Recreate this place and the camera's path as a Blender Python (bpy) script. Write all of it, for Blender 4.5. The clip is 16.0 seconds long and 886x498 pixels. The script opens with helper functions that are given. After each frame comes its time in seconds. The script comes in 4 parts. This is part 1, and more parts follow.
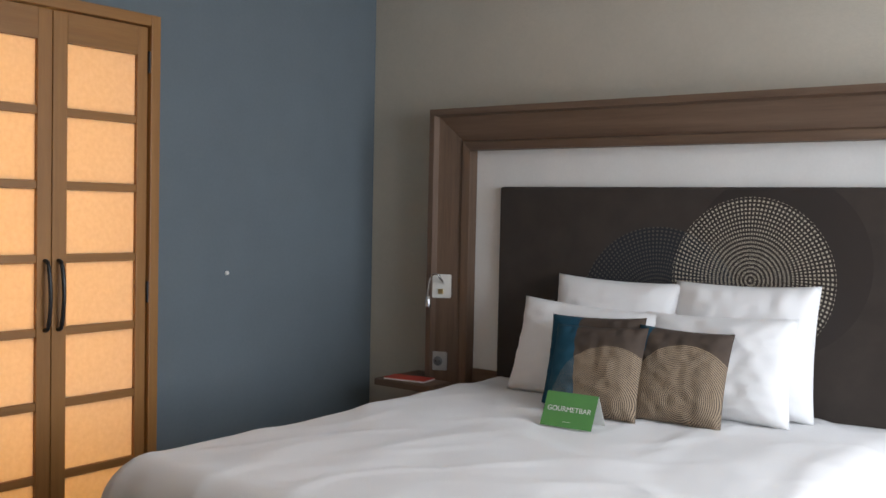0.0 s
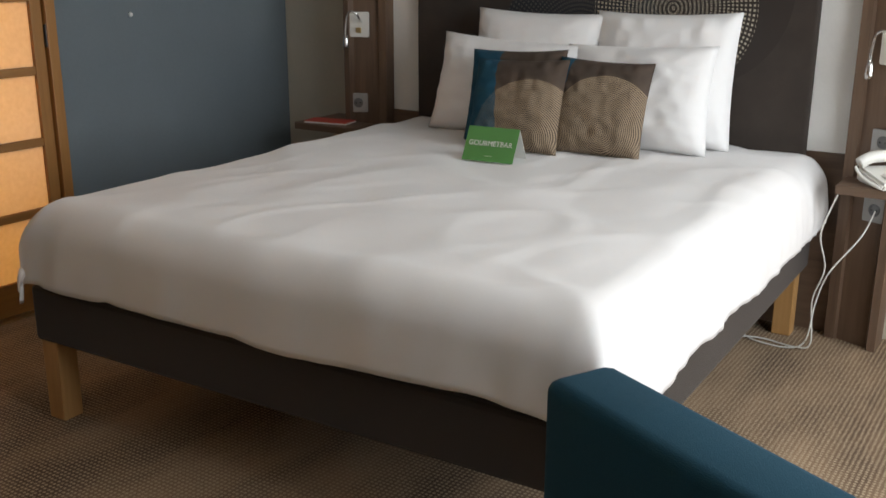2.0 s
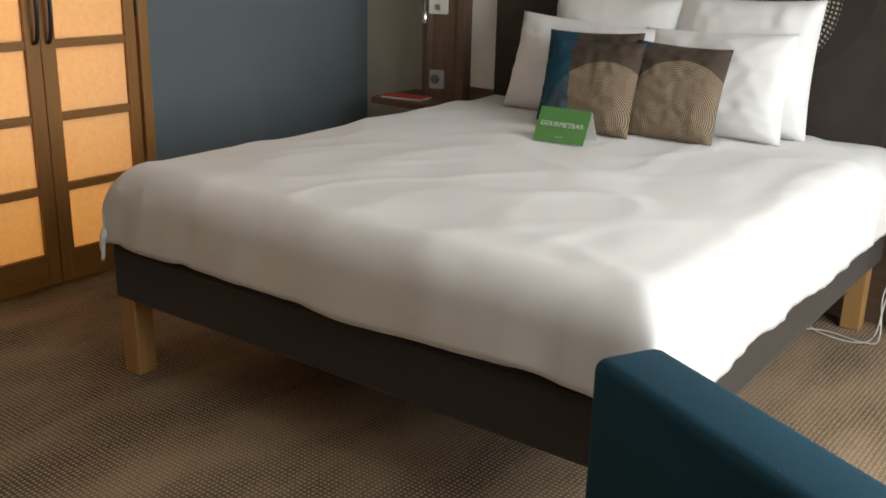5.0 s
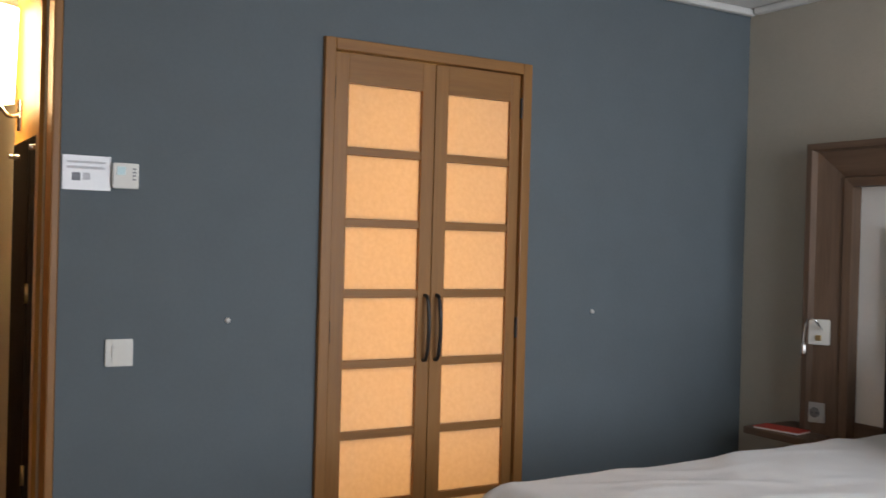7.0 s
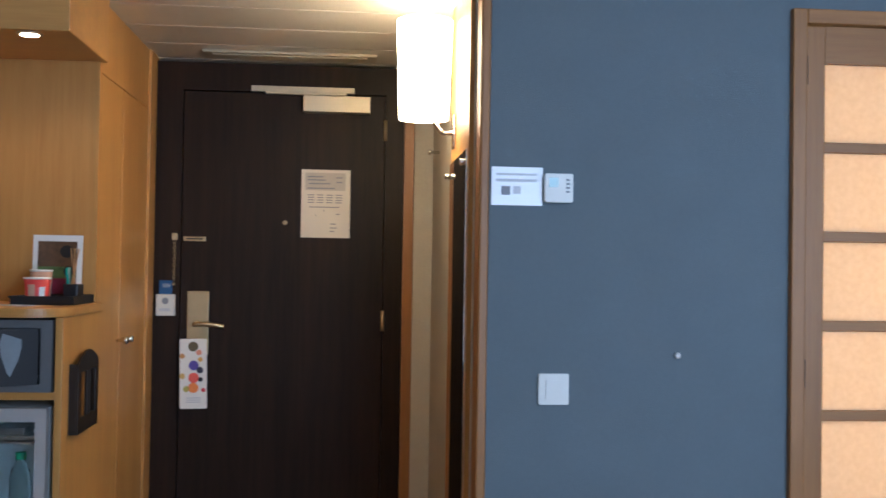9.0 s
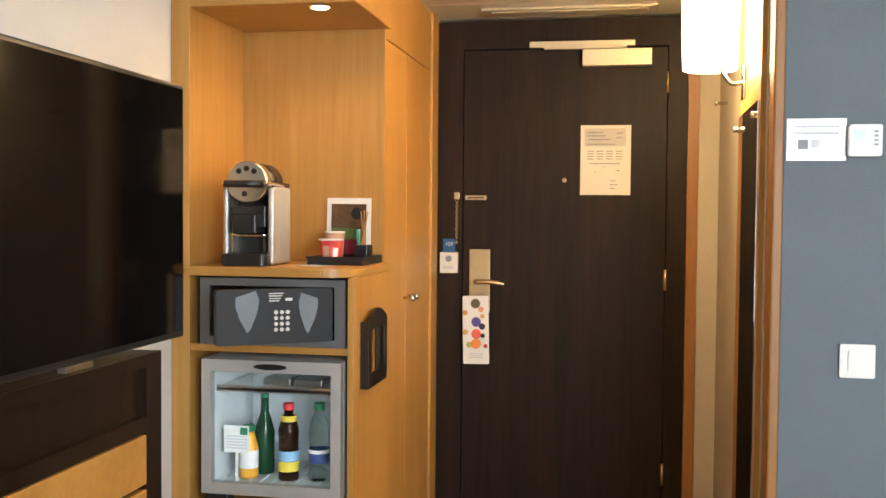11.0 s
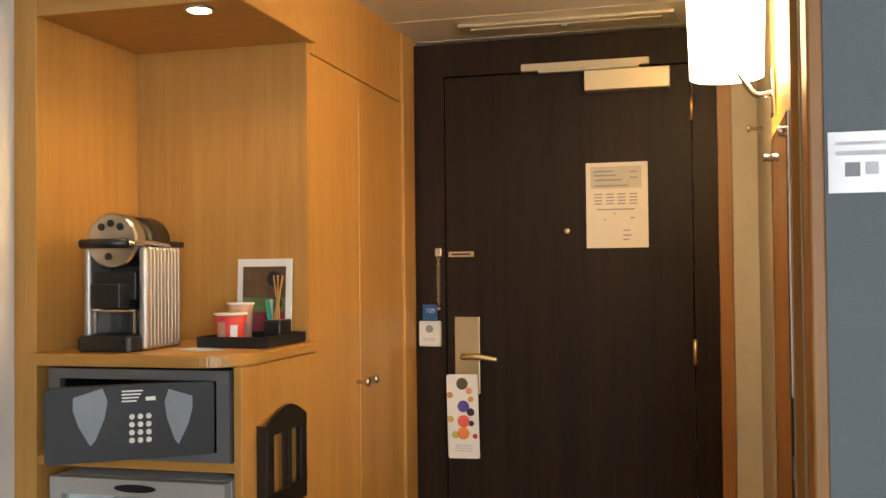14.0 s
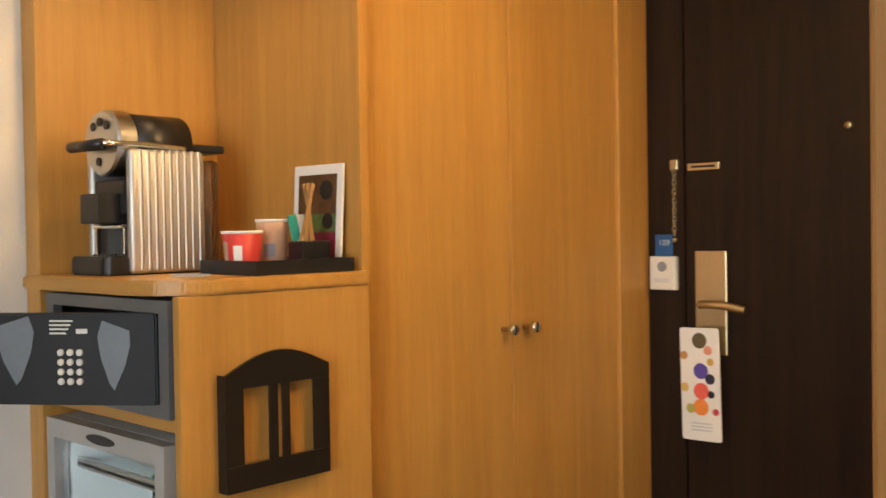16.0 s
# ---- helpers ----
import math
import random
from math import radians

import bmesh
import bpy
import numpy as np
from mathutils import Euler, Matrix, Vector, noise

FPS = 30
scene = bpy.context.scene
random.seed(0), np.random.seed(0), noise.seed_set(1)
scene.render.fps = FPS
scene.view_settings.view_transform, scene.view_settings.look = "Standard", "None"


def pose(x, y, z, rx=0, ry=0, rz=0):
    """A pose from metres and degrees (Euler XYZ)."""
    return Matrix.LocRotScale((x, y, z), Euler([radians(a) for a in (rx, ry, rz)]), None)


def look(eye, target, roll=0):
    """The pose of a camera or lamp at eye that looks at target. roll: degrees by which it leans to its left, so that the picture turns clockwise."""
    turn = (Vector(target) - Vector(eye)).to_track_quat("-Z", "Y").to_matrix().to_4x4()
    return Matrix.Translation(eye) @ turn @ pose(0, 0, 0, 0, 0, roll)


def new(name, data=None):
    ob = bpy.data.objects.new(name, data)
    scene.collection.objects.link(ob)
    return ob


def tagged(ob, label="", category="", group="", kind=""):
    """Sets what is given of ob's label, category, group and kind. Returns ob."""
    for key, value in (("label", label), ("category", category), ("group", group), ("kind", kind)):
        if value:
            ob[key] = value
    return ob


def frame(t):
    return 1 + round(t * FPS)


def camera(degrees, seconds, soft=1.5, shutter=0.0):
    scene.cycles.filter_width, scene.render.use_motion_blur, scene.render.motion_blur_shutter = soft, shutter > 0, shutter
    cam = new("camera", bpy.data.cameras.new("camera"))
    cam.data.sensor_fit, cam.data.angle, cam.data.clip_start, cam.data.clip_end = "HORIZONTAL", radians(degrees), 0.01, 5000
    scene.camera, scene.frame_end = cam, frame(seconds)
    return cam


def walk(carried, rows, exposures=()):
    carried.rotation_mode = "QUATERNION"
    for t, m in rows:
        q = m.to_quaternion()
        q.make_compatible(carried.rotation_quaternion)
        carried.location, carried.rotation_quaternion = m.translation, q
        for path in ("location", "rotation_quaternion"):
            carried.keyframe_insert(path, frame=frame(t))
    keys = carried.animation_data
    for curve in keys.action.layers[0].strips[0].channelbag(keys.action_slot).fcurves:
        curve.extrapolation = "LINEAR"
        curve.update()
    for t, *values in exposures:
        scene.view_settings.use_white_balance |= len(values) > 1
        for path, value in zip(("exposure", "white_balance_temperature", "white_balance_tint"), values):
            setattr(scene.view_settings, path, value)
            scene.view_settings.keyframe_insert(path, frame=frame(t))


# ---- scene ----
cam = camera(48.3, 16.0, shutter=0.2)
PATH = [
    (0, (-0.36, 0.102, 1.328), (-1.574, 1.69, 1.254), 1.2),
    (0.5, (-0.365, 0.119, 1.305), (-1.54, 1.73, 1.152), 1.3),
    (1, (-0.368, 0.114, 1.285), (-1.501, 1.742, 1.028), 1.2),
    (1.5, (-0.365, 0.134, 1.263), (-1.457, 1.76, 0.858), 0.6),
    (2, (-0.366, 0.14, 1.271), (-1.408, 1.751, 0.708), 0.2),
    (2.5, (-0.364, 0.138, 1.265), (-1.361, 1.735, 0.589), 0.4),
    (3, (-0.359, 0.127, 1.248), (-1.312, 1.712, 0.485), 0.6),
    (5.5, (-0.316, 0.114, 1.306), (-1.593, 1.583, 0.847), 1.7),
    (6, (-0.34, 0.081, 1.327), (-1.757, 1.469, 1.07), 1.9),
    (6.5, (-0.31, 0.096, 1.314), (-1.882, 1.329, 1.216), 1.7),
    (7, (-0.324, 0.123, 1.331), (-2.037, 1.155, 1.318), 1.5),
    (7.5, (-0.471, 0.097, 1.275), (-2.267, 0.973, 1.343), 0.8),
    (7.6, (-0.498, 0.099, 1.275), (-2.309, 0.944, 1.348), 0.9),
    (8, (-0.597, 0.132, 1.279), (-2.47, 0.83, 1.35), 0.7),
    (8.5, (-0.708, 0.189, 1.286), (-2.649, 0.67, 1.332), 0.9),
    (9, (-0.81, 0.302, 1.291), (-2.801, 0.484, 1.327), 0.9),
    (9.5, (-0.846, 0.322, 1.305), (-2.844, 0.259, 1.342), 0.7),
    (9.6, (-0.839, 0.315, 1.306), (-2.837, 0.22, 1.345), 0.8),
    (10, (-0.851, 0.295, 1.321), (-2.839, 0.085, 1.358), 0.8),
    (12.3, (-0.914, 0.308, 1.3), (-2.851, -0.168, 1.164), -0.1),
    (12.5, (-0.961, 0.309, 1.292), (-2.904, -0.153, 1.191), -0.3),
    (13, (-1.176, 0.28, 1.325), (-3.14, -0.099, 1.311), -0.7),
    (13.5, (-1.42, 0.379, 1.324), (-3.379, -0.022, 1.368), -0.8),
    (14, (-1.687, 0.471, 1.338), (-3.62, -0.04, 1.381), -0.6),
    (14.5, (-1.949, 0.586, 1.348), (-3.839, -0.068, 1.365), -1.2),
    (15, (-2.221, 0.727, 1.34), (-4.035, -0.114, 1.321), -1.1),
    (15.2, (-2.293, 0.828, 1.328), (-4.06, -0.109, 1.296), -1.0),
    (15.5, (-2.445, 0.903, 1.321), (-4.135, -0.164, 1.261), -0.8),
    (16, (-2.76, 0.935, 1.237), (-4.209, -0.444, 1.198), -0.9),
]
# exposure and white balance of the hand-held camera
EXPO = [(0, -0.35, 6350, 13), (1.0, -0.60, 6450, 12), (3.2, -0.60, 7100, 11), (5.3, -0.45, 7000, 10), (6.5, -0.55, 6600, 14), (7.5, -0.40, 6250, 12), (8.5, -0.40, 5200, 10),
        (9.0, -0.15, 4800, 10), (9.5, 0.25, 5100, 10), (10.0, 0.85, 6050, 10), (12.3, 0.6, 6500, 10), (13.5, 0.3, 6600, 10), (15.0, 0.45, 6500, 9), (15.5, 0.55, 6500, 9), (16, 0.40, 6600, 10)]
walk(cam, [(t, look(eye, target, roll)) for t, eye, target, roll in PATH], EXPO)

# ---- world and light ----
world = bpy.data.worlds.new("world")
scene.world = world
world.use_nodes = True
_nt = world.node_tree
_sky = _nt.nodes.new("ShaderNodeTexSky")
_sky.sky_type, _sky.sun_disc, _sky.sun_elevation, _sky.sun_rotation = "NISHITA", False, radians(35), radians(60)
_nt.links.new(_sky.outputs[0], _nt.nodes["Background"].inputs[0])
_nt.nodes["Background"].inputs[1].default_value = 0.12


def lamp(name, kind, m, power, colour, size=0.1, size_y=None, spot=None):
    data = bpy.data.lights.new(name, kind)
    data.energy, data.color = power, colour
    if kind == "AREA":
        data.size = size
        if size_y:
            data.shape, data.size_y = "RECTANGLE", size_y
    else:
        data.shadow_soft_size = size
    if spot:
        data.spot_size, data.spot_blend = radians(spot), 0.6
    ob = new(name, data)
    ob.matrix_world = m
    return ob


WARM = (1.0, 0.62, 0.26)
DAY = (0.86, 0.93, 1.0)
EAST_X = 0.85
# daylight in the window opening, east wall
lamp("window_daylight", "AREA", look((EAST_X - 0.05, 2.35, 1.45), (-1, 2.35, 1.15)), 108, DAY, 2.3, 1.65)
# bathroom lamp behind the paper doors
lamp("bathroom_lamp", "AREA", look((-4.30, 1.95, 1.15), (-3.5, 2.0, 1.1)), 35, (1.0, 0.50, 0.125), 1.1, 2.1)
# bulb of the wall lamp and the two downlights of the entrance
lamp("wall_lamp_bulb", "POINT", pose(-4.05, 0.535, 1.93), 14, WARM, 0.05)
lamp("niche_bulb", "SPOT", pose(-3.68, -0.615, 1.922), 5.5, WARM, 0.03, spot=150)
lamp("downlight_bulb", "SPOT", pose(-4.06, 0.1, 2.185), 30, WARM, 0.04, spot=160)




# ---- materials ----
def _mat(name, rough=0.6, metal=0.0):
    m = bpy.data.materials.new(name)
    m.use_nodes = True
    b = m.node_tree.nodes["Principled BSDF"]
    b.inputs["Roughness"].default_value, b.inputs["Metallic"].default_value = rough, metal
    return m, m.node_tree, b


def _coords(nt, scale=(1, 1, 1), rot=(0, 0, 0)):
    tc, mp = nt.nodes.new("ShaderNodeTexCoord"), nt.nodes.new("ShaderNodeMapping")
    mp.inputs["Scale"].default_value, mp.inputs["Rotation"].default_value = scale, rot
    nt.links.new(tc.outputs["Object"], mp.inputs["Vector"])
    return mp.outputs[0]


def _noise(nt, vec, scale, detail=3.0, rough=0.55):
    n = nt.nodes.new("ShaderNodeTexNoise")
    n.inputs["Scale"].default_value, n.inputs["Detail"].default_value, n.inputs["Roughness"].default_value = scale, detail, rough
    nt.links.new(vec, n.inputs["Vector"])
    return n.outputs[0]


def _ramp(nt, fac, stops):
    r = nt.nodes.new("ShaderNodeValToRGB")
    while len(r.color_ramp.elements) < len(stops):
        r.color_ramp.elements.new(0.5)
    for e, (p, c) in zip(r.color_ramp.elements, stops):
        e.position, e.color = p, (*c, 1)
    nt.links.new(fac, r.inputs[0])
    return r.outputs[0]


def _mix(nt, fac, a, b, mode="MIX"):
    n = nt.nodes.new("ShaderNodeMix")
    n.data_type, n.blend_type = "RGBA", mode
    for sock, v in ((n.inputs[0], fac), (n.inputs[6], a), (n.inputs[7], b)):
        if isinstance(v, (int, float)):
            sock.default_value = v
        elif isinstance(v, tuple):
            sock.default_value = (*v, 1)
        else:
            nt.links.new(v, sock)
    return n.outputs[2]


def _math(nt, op, a, b=0.0, c=0.0):
    n = nt.nodes.new("ShaderNodeMath")
    n.operation = op
    for i, v in enumerate((a, b, c)):
        if isinstance(v, (int, float)):
            n.inputs[i].default_value = v
        else:
            nt.links.new(v, n.inputs[i])
    return n.outputs[0]


def _bump(nt, b, height, strength, dist=0.002):
    n = nt.nodes.new("ShaderNodeBump")
    n.inputs["Strength"].default_value, n.inputs["Distance"].default_value = strength, dist
    nt.links.new(height, n.inputs["Height"])
    nt.links.new(n.outputs[0], b.inputs["Normal"])


def shade(c, k):
    return tuple(min(1.0, v * k) for v in c)


def plain(name, colour, rough=0.5, metal=0.0, var=0.12, scale=8.0, bump=0.0, bscale=120.0):
    """Paint, plastic, cloth or metal: two scales of variation and a fine relief."""
    m, nt, b = _mat(name, rough, metal)
    v = _coords(nt)
    big, small = _noise(nt, v, scale), _noise(nt, v, scale * 14)
    f = _math(nt, "MULTIPLY_ADD", small, 0.35, _math(nt, "MULTIPLY", big, 0.65))
    nt.links.new(_ramp(nt, f, [(0.3, shade(colour, 1 - var)), (0.7, shade(colour, 1 + var))]), b.inputs["Base Color"])
    nt.links.new(_math(nt, "MULTIPLY_ADD", big, 0.12, rough - 0.06), b.inputs["Roughness"])
    if bump:
        _bump(nt, b, _noise(nt, v, bscale, 2.0), bump)
    return m


def wood(name, dark, light, axis="Z", rough=0.42, fine=55.0, bump=0.15, coat=0.0):
    """Veneer with grain along one axis."""
    m, nt, b = _mat(name, rough)
    sc = {"X": (0.05, 1, 1), "Y": (1, 0.05, 1), "Z": (1, 1, 0.05)}[axis]
    v = _coords(nt, sc)
    streak, pores = _noise(nt, v, fine, 4.0, 0.65), _noise(nt, v, fine * 5, 2.0, 0.7)
    broad = _noise(nt, v, 7.0, 3.0)
    f = _math(nt, "ADD", _math(nt, "MULTIPLY", streak, 0.45), _math(nt, "ADD", _math(nt, "MULTIPLY", broad, 0.4), _math(nt, "MULTIPLY", pores, 0.15)))
    nt.links.new(_ramp(nt, f, [(0.34, dark), (0.66, light)]), b.inputs["Base Color"])
    nt.links.new(_math(nt, "MULTIPLY_ADD", streak, 0.15, rough - 0.07), b.inputs["Roughness"])
    _bump(nt, b, f, bump, 0.001)
    b.inputs["Coat Weight"].default_value = coat
    return m


def cloth(name, colour, scale=900.0, rough=0.9, var=0.08, bump=0.25, sheen=0.2):
    m, nt, b = _mat(name, rough)
    v = _coords(nt)
    w = nt.nodes.new("ShaderNodeTexVoronoi")
    w.inputs["Scale"].default_value = scale
    nt.links.new(v, w.inputs["Vector"])
    big = _noise(nt, v, 5.0)
    f = _math(nt, "MULTIPLY_ADD", w.outputs["Distance"], 0.5, _math(nt, "MULTIPLY", big, 0.7))
    nt.links.new(_ramp(nt, f, [(0.25, shade(colour, 1 - var)), (0.8, shade(colour, 1 + var))]), b.inputs["Base Color"])
    b.inputs["Sheen Weight"].default_value = sheen
    _bump(nt, b, w.outputs["Distance"], bump, 0.0008)
    return m


def glass(name, tint=(0.95, 0.98, 0.97), rough=0.02):
    m, nt, b = _mat(name, rough)
    b.inputs["Base Color"].default_value = (*tint, 1)
    b.inputs["Transmission Weight"].default_value, b.inputs["IOR"].default_value = 1.0, 1.2
    return m


def carpet():
    m, nt, b = _mat("carpet", 0.95)
    v = _coords(nt)
    vo = nt.nodes.new("ShaderNodeTexVoronoi")
    vo.inputs["Scale"].default_value, vo.inputs["Randomness"].default_value = 74.0, 0.15
    nt.links.new(v, vo.inputs["Vector"])
    dots = _ramp(nt, vo.outputs["Distance"], [(0.18, (1, 1, 1)), (0.42, (0, 0, 0))])
    big = _noise(nt, _coords(nt, (1, 0.35, 1), (0, 0, 0.5)), 4.5, 4.0)
    tone = _ramp(nt, big, [(0.36, (0.10, 0.062, 0.036)), (0.52, (0.20, 0.13, 0.076)), (0.66, (0.30, 0.20, 0.12))])
    light = _mix(nt, 0.8, tone, (0.50, 0.39, 0.26))
    nt.links.new(_mix(nt, dots, tone, light), b.inputs["Base Color"])
    _bump(nt, b, _math(nt, "ADD", vo.outputs["Distance"], _noise(nt, v, 500.0)), 0.5, 0.003)
    return m


def paper_pane():
    m, nt, b = _mat("rice_paper", 0.8)
    v = _coords(nt)
    f = _noise(nt, v, 60.0, 5.0)
    col = _ramp(nt, f, [(0.3, (0.78, 0.72, 0.60)), (0.7, (0.86, 0.80, 0.69))])
    tr, mx = nt.nodes.new("ShaderNodeBsdfTranslucent"), nt.nodes.new("ShaderNodeMixShader")
    nt.links.new(col, b.inputs["Base Color"])
    nt.links.new(col, tr.inputs[0])
    mx.inputs[0].default_value = 0.7
    nt.links.new(b.outputs[0], mx.inputs[1])
    nt.links.new(tr.outputs[0], mx.inputs[2])
    nt.links.new(mx.outputs[0], nt.nodes["Material Output"].inputs[0])
    return m


def glowing(name, colour, power):
    m, nt, b = _mat(name, 0.7)
    b.inputs["Base Color"].default_value = (0.85, 0.8, 0.7, 1)
    v = _coords(nt)
    b.inputs["Emission Strength"].default_value = power
    nt.links.new(_ramp(nt, _noise(nt, v, 6.0), [(0.3, shade(colour, 0.9)), (0.7, colour)]), b.inputs["Emission Color"])
    return m


def ringed(name, base, ring, cx, cz, r0, pitch, dashes, others=()):
    """Cloth with a printed disc of dashed rings in the object's own x-z plane, and further discs (cx, cz, r, colour, dashed)."""
    m, nt, b = _mat(name, 0.88)
    tc, sp = nt.nodes.new("ShaderNodeTexCoord"), nt.nodes.new("ShaderNodeSeparateXYZ")
    nt.links.new(tc.outputs["Object"], sp.inputs[0])
    X, Z = sp.outputs[0], sp.outputs[2]

    def polar(ax, az):
        dx, dz = _math(nt, "SUBTRACT", X, ax), _math(nt, "SUBTRACT", Z, az)
        return _math(nt, "SQRT", _math(nt, "ADD", _math(nt, "MULTIPLY", dx, dx), _math(nt, "MULTIPLY", dz, dz))), _math(nt, "ARCTAN2", dz, dx)

    def dashed(r, a, p, n):
        s = _math(nt, "GREATER_THAN", _math(nt, "SINE", _math(nt, "MULTIPLY", r, 6.2832 / p)), 0.0)
        if n:
            k = _math(nt, "GREATER_THAN", _math(nt, "SINE", _math(nt, "MULTIPLY_ADD", a, n, _math(nt, "MULTIPLY", r, 25.0))), 0.0)
            s = _math(nt, "MULTIPLY", s, k)
        return s

    v = _coords(nt)
    f = _noise(nt, v, 9.0)
    col = _ramp(nt, f, [(0.3, shade(base, 0.85)), (0.7, shade(base, 1.15))])
    for ox, oz, orad, oc, dash in others:
        r, a = polar(ox, oz)
        k = _math(nt, "LESS_THAN", r, orad)
        if dash:
            k = _math(nt, "MULTIPLY", k, dashed(r, a, pitch, dashes))
        col = _mix(nt, k, col, oc)
    r, a = polar(cx, cz)
    k = _math(nt, "MULTIPLY", _math(nt, "LESS_THAN", r, r0), dashed(r, a, pitch, dashes))
    nt.links.new(_mix(nt, k, col, ring), b.inputs["Base Color"])
    _bump(nt, b, _noise(nt, v, 700.0), 0.3, 0.0006)
    return m


M_BLUE = plain("blue_wallpaper", (0.128, 0.156, 0.172), 0.8, var=0.07, scale=5, bump=0.5, bscale=260)
M_TAUPE = plain("taupe_wallpaper", (0.47, 0.43, 0.355), 0.85, var=0.05, scale=4, bump=0.6, bscale=90)
M_WHITE = plain("white_paint", (0.74, 0.73, 0.70), 0.7, var=0.04, bump=0.15)
M_CEIL = plain("ceiling_paint", (0.80, 0.79, 0.76), 0.8, var=0.03, bump=0.2)
M_LAMEL = plain("metal_ceiling", (0.62, 0.58, 0.50), 0.35, 0.0, var=0.05)
M_BEECH = wood("beech_veneer", (0.40, 0.192, 0.042), (0.55, 0.295, 0.074), "Z", 0.42, 45)
M_BEECHX = wood("beech_veneer_flat", (0.40, 0.192, 0.042), (0.55, 0.295, 0.074), "Y", 0.35, 45)
M_OAK = wood("oak_frame", (0.24, 0.105, 0.025), (0.36, 0.168, 0.045), "Z", 0.45, 60)
M_OAKH = wood("oak_frame_across", (0.24, 0.105, 0.025), (0.36, 0.168, 0.045), "X", 0.45, 60)
M_WENGE = wood("dark_stained_oak", (0.0048, 0.0022, 0.0011), (0.026, 0.0132, 0.0065), "Z", 0.5, 40, 0.35)
M_WALNUT = wood("grey_walnut", (0.085, 0.050, 0.031), (0.180, 0.114, 0.074), "Z", 0.5, 40)
M_WALNUTX = wood("grey_walnut_across", (0.085, 0.050, 0.031), (0.180, 0.114, 0.074), "X", 0.5, 40)
M_LINEN = cloth("white_linen", (0.80, 0.79, 0.78), 1400, 0.85, 0.03, 0.12)
M_TAUPECLOTH = cloth("dark_taupe_cloth", (0.027, 0.018, 0.0125), 700, 0.9)
M_TEAL = cloth("teal_wool", (0.003, 0.050, 0.085), 600, 0.95, 0.12, 0.4, 0.0)
M_SEAT = cloth("brown_wool", (0.055, 0.045, 0.038), 600, 0.92)
M_LEG = wood("light_beech_leg", (0.40, 0.215, 0.075), (0.53, 0.30, 0.115), "Z", 0.45)
M_CARPET = carpet()
M_PAPER = paper_pane()
M_STEEL = plain("brushed_steel", (0.55, 0.54, 0.52), 0.3, 1.0, var=0.06)
M_CHROME = plain("chrome", (0.75, 0.75, 0.75), 0.12, 1.0, var=0.03)
M_BRASS = plain("satin_brass", (0.62, 0.50, 0.28), 0.35, 1.0, var=0.08)
M_BLACK = plain("black_plastic", (0.012, 0.012, 0.013), 0.35, var=0.1)
M_SCREEN = plain("tv_screen", (0.003, 0.003, 0.0035), 0.07, var=0.05)
M_SCREEN.node_tree.nodes["Principled BSDF"].inputs["Specular IOR Level"].default_value = 0.2
M_WENGE.node_tree.nodes["Principled BSDF"].inputs["Specular IOR Level"].default_value = 0.22
M_GREY = plain("grey_metal", (0.16, 0.165, 0.17), 0.45, 0.3, var=0.08)
M_SAFE = plain("charcoal_enamel", (0.012, 0.013, 0.016), 0.45, var=0.1)
M_PLATE = plain("cream_plastic", (0.70, 0.69, 0.64), 0.35, var=0.03)
M_GLASS = glass("clear_glass")
M_SHEET = plain("printed_paper", (0.78, 0.77, 0.74), 0.35, var=0.03)
M_SHADE = glowing("lit_lamp_shade", (1.0, 0.70, 0.34), 26.0)


# ---- building blocks ----
def bm_box(bm, x0, x1, y0, y1, z0, z1, bevel=0.0, seg=1):
    vs = [bm.verts.new((x, y, z)) for x in (x0, x1) for y in (y0, y1) for z in (z0, z1)]
    fs = [bm.faces.new([vs[i] for i in q]) for q in ((0, 1, 3, 2), (4, 6, 7, 5), (0, 4, 5, 1), (2, 3, 7, 6), (0, 2, 6, 4), (1, 5, 7, 3))]
    if bevel:
        es = list({e for f in fs for e in f.edges})
        bmesh.ops.bevel(bm, geom=es, offset=bevel, segments=seg, affect="EDGES", profile=0.5)
    return bm


def box(x0, x1, y0, y1, z0, z1, bevel=0.0, seg=2):
    return bm_box(bmesh.new(), min(x0, x1), max(x0, x1), min(y0, y1), max(y0, y1), min(z0, z1), max(z0, z1), bevel, seg)


def cyl(r0, r1, z0, z1, seg=32, m=None, caps=True):
    bm = bmesh.new()
    rings = [[bm.verts.new((r * math.cos(2 * math.pi * i / seg), r * math.sin(2 * math.pi * i / seg), z)) for i in range(seg)] for r, z in ((r0, z0), (r1, z1))]
    for i in range(seg):
        bm.faces.new((rings[0][i], rings[0][(i + 1) % seg], rings[1][(i + 1) % seg], rings[1][i]))
    if caps:
        bm.faces.new(rings[0][::-1]), bm.faces.new(rings[1])
    if m:
        bm.transform(m)
    return bm


def lathe(profile, seg=28, m=None):
    bm = bmesh.new()
    rings = [[bm.verts.new((max(r, 1e-4) * math.cos(2 * math.pi * i / seg), max(r, 1e-4) * math.sin(2 * math.pi * i / seg), z)) for i in range(seg)] for r, z in profile]
    for a, b in zip(rings, rings[1:]):
        for i in range(seg):
            bm.faces.new((a[i], a[(i + 1) % seg], b[(i + 1) % seg], b[i]))
    bm.faces.new(rings[0][::-1]), bm.faces.new(rings[-1])
    if m:
        bm.transform(m)
    return bm


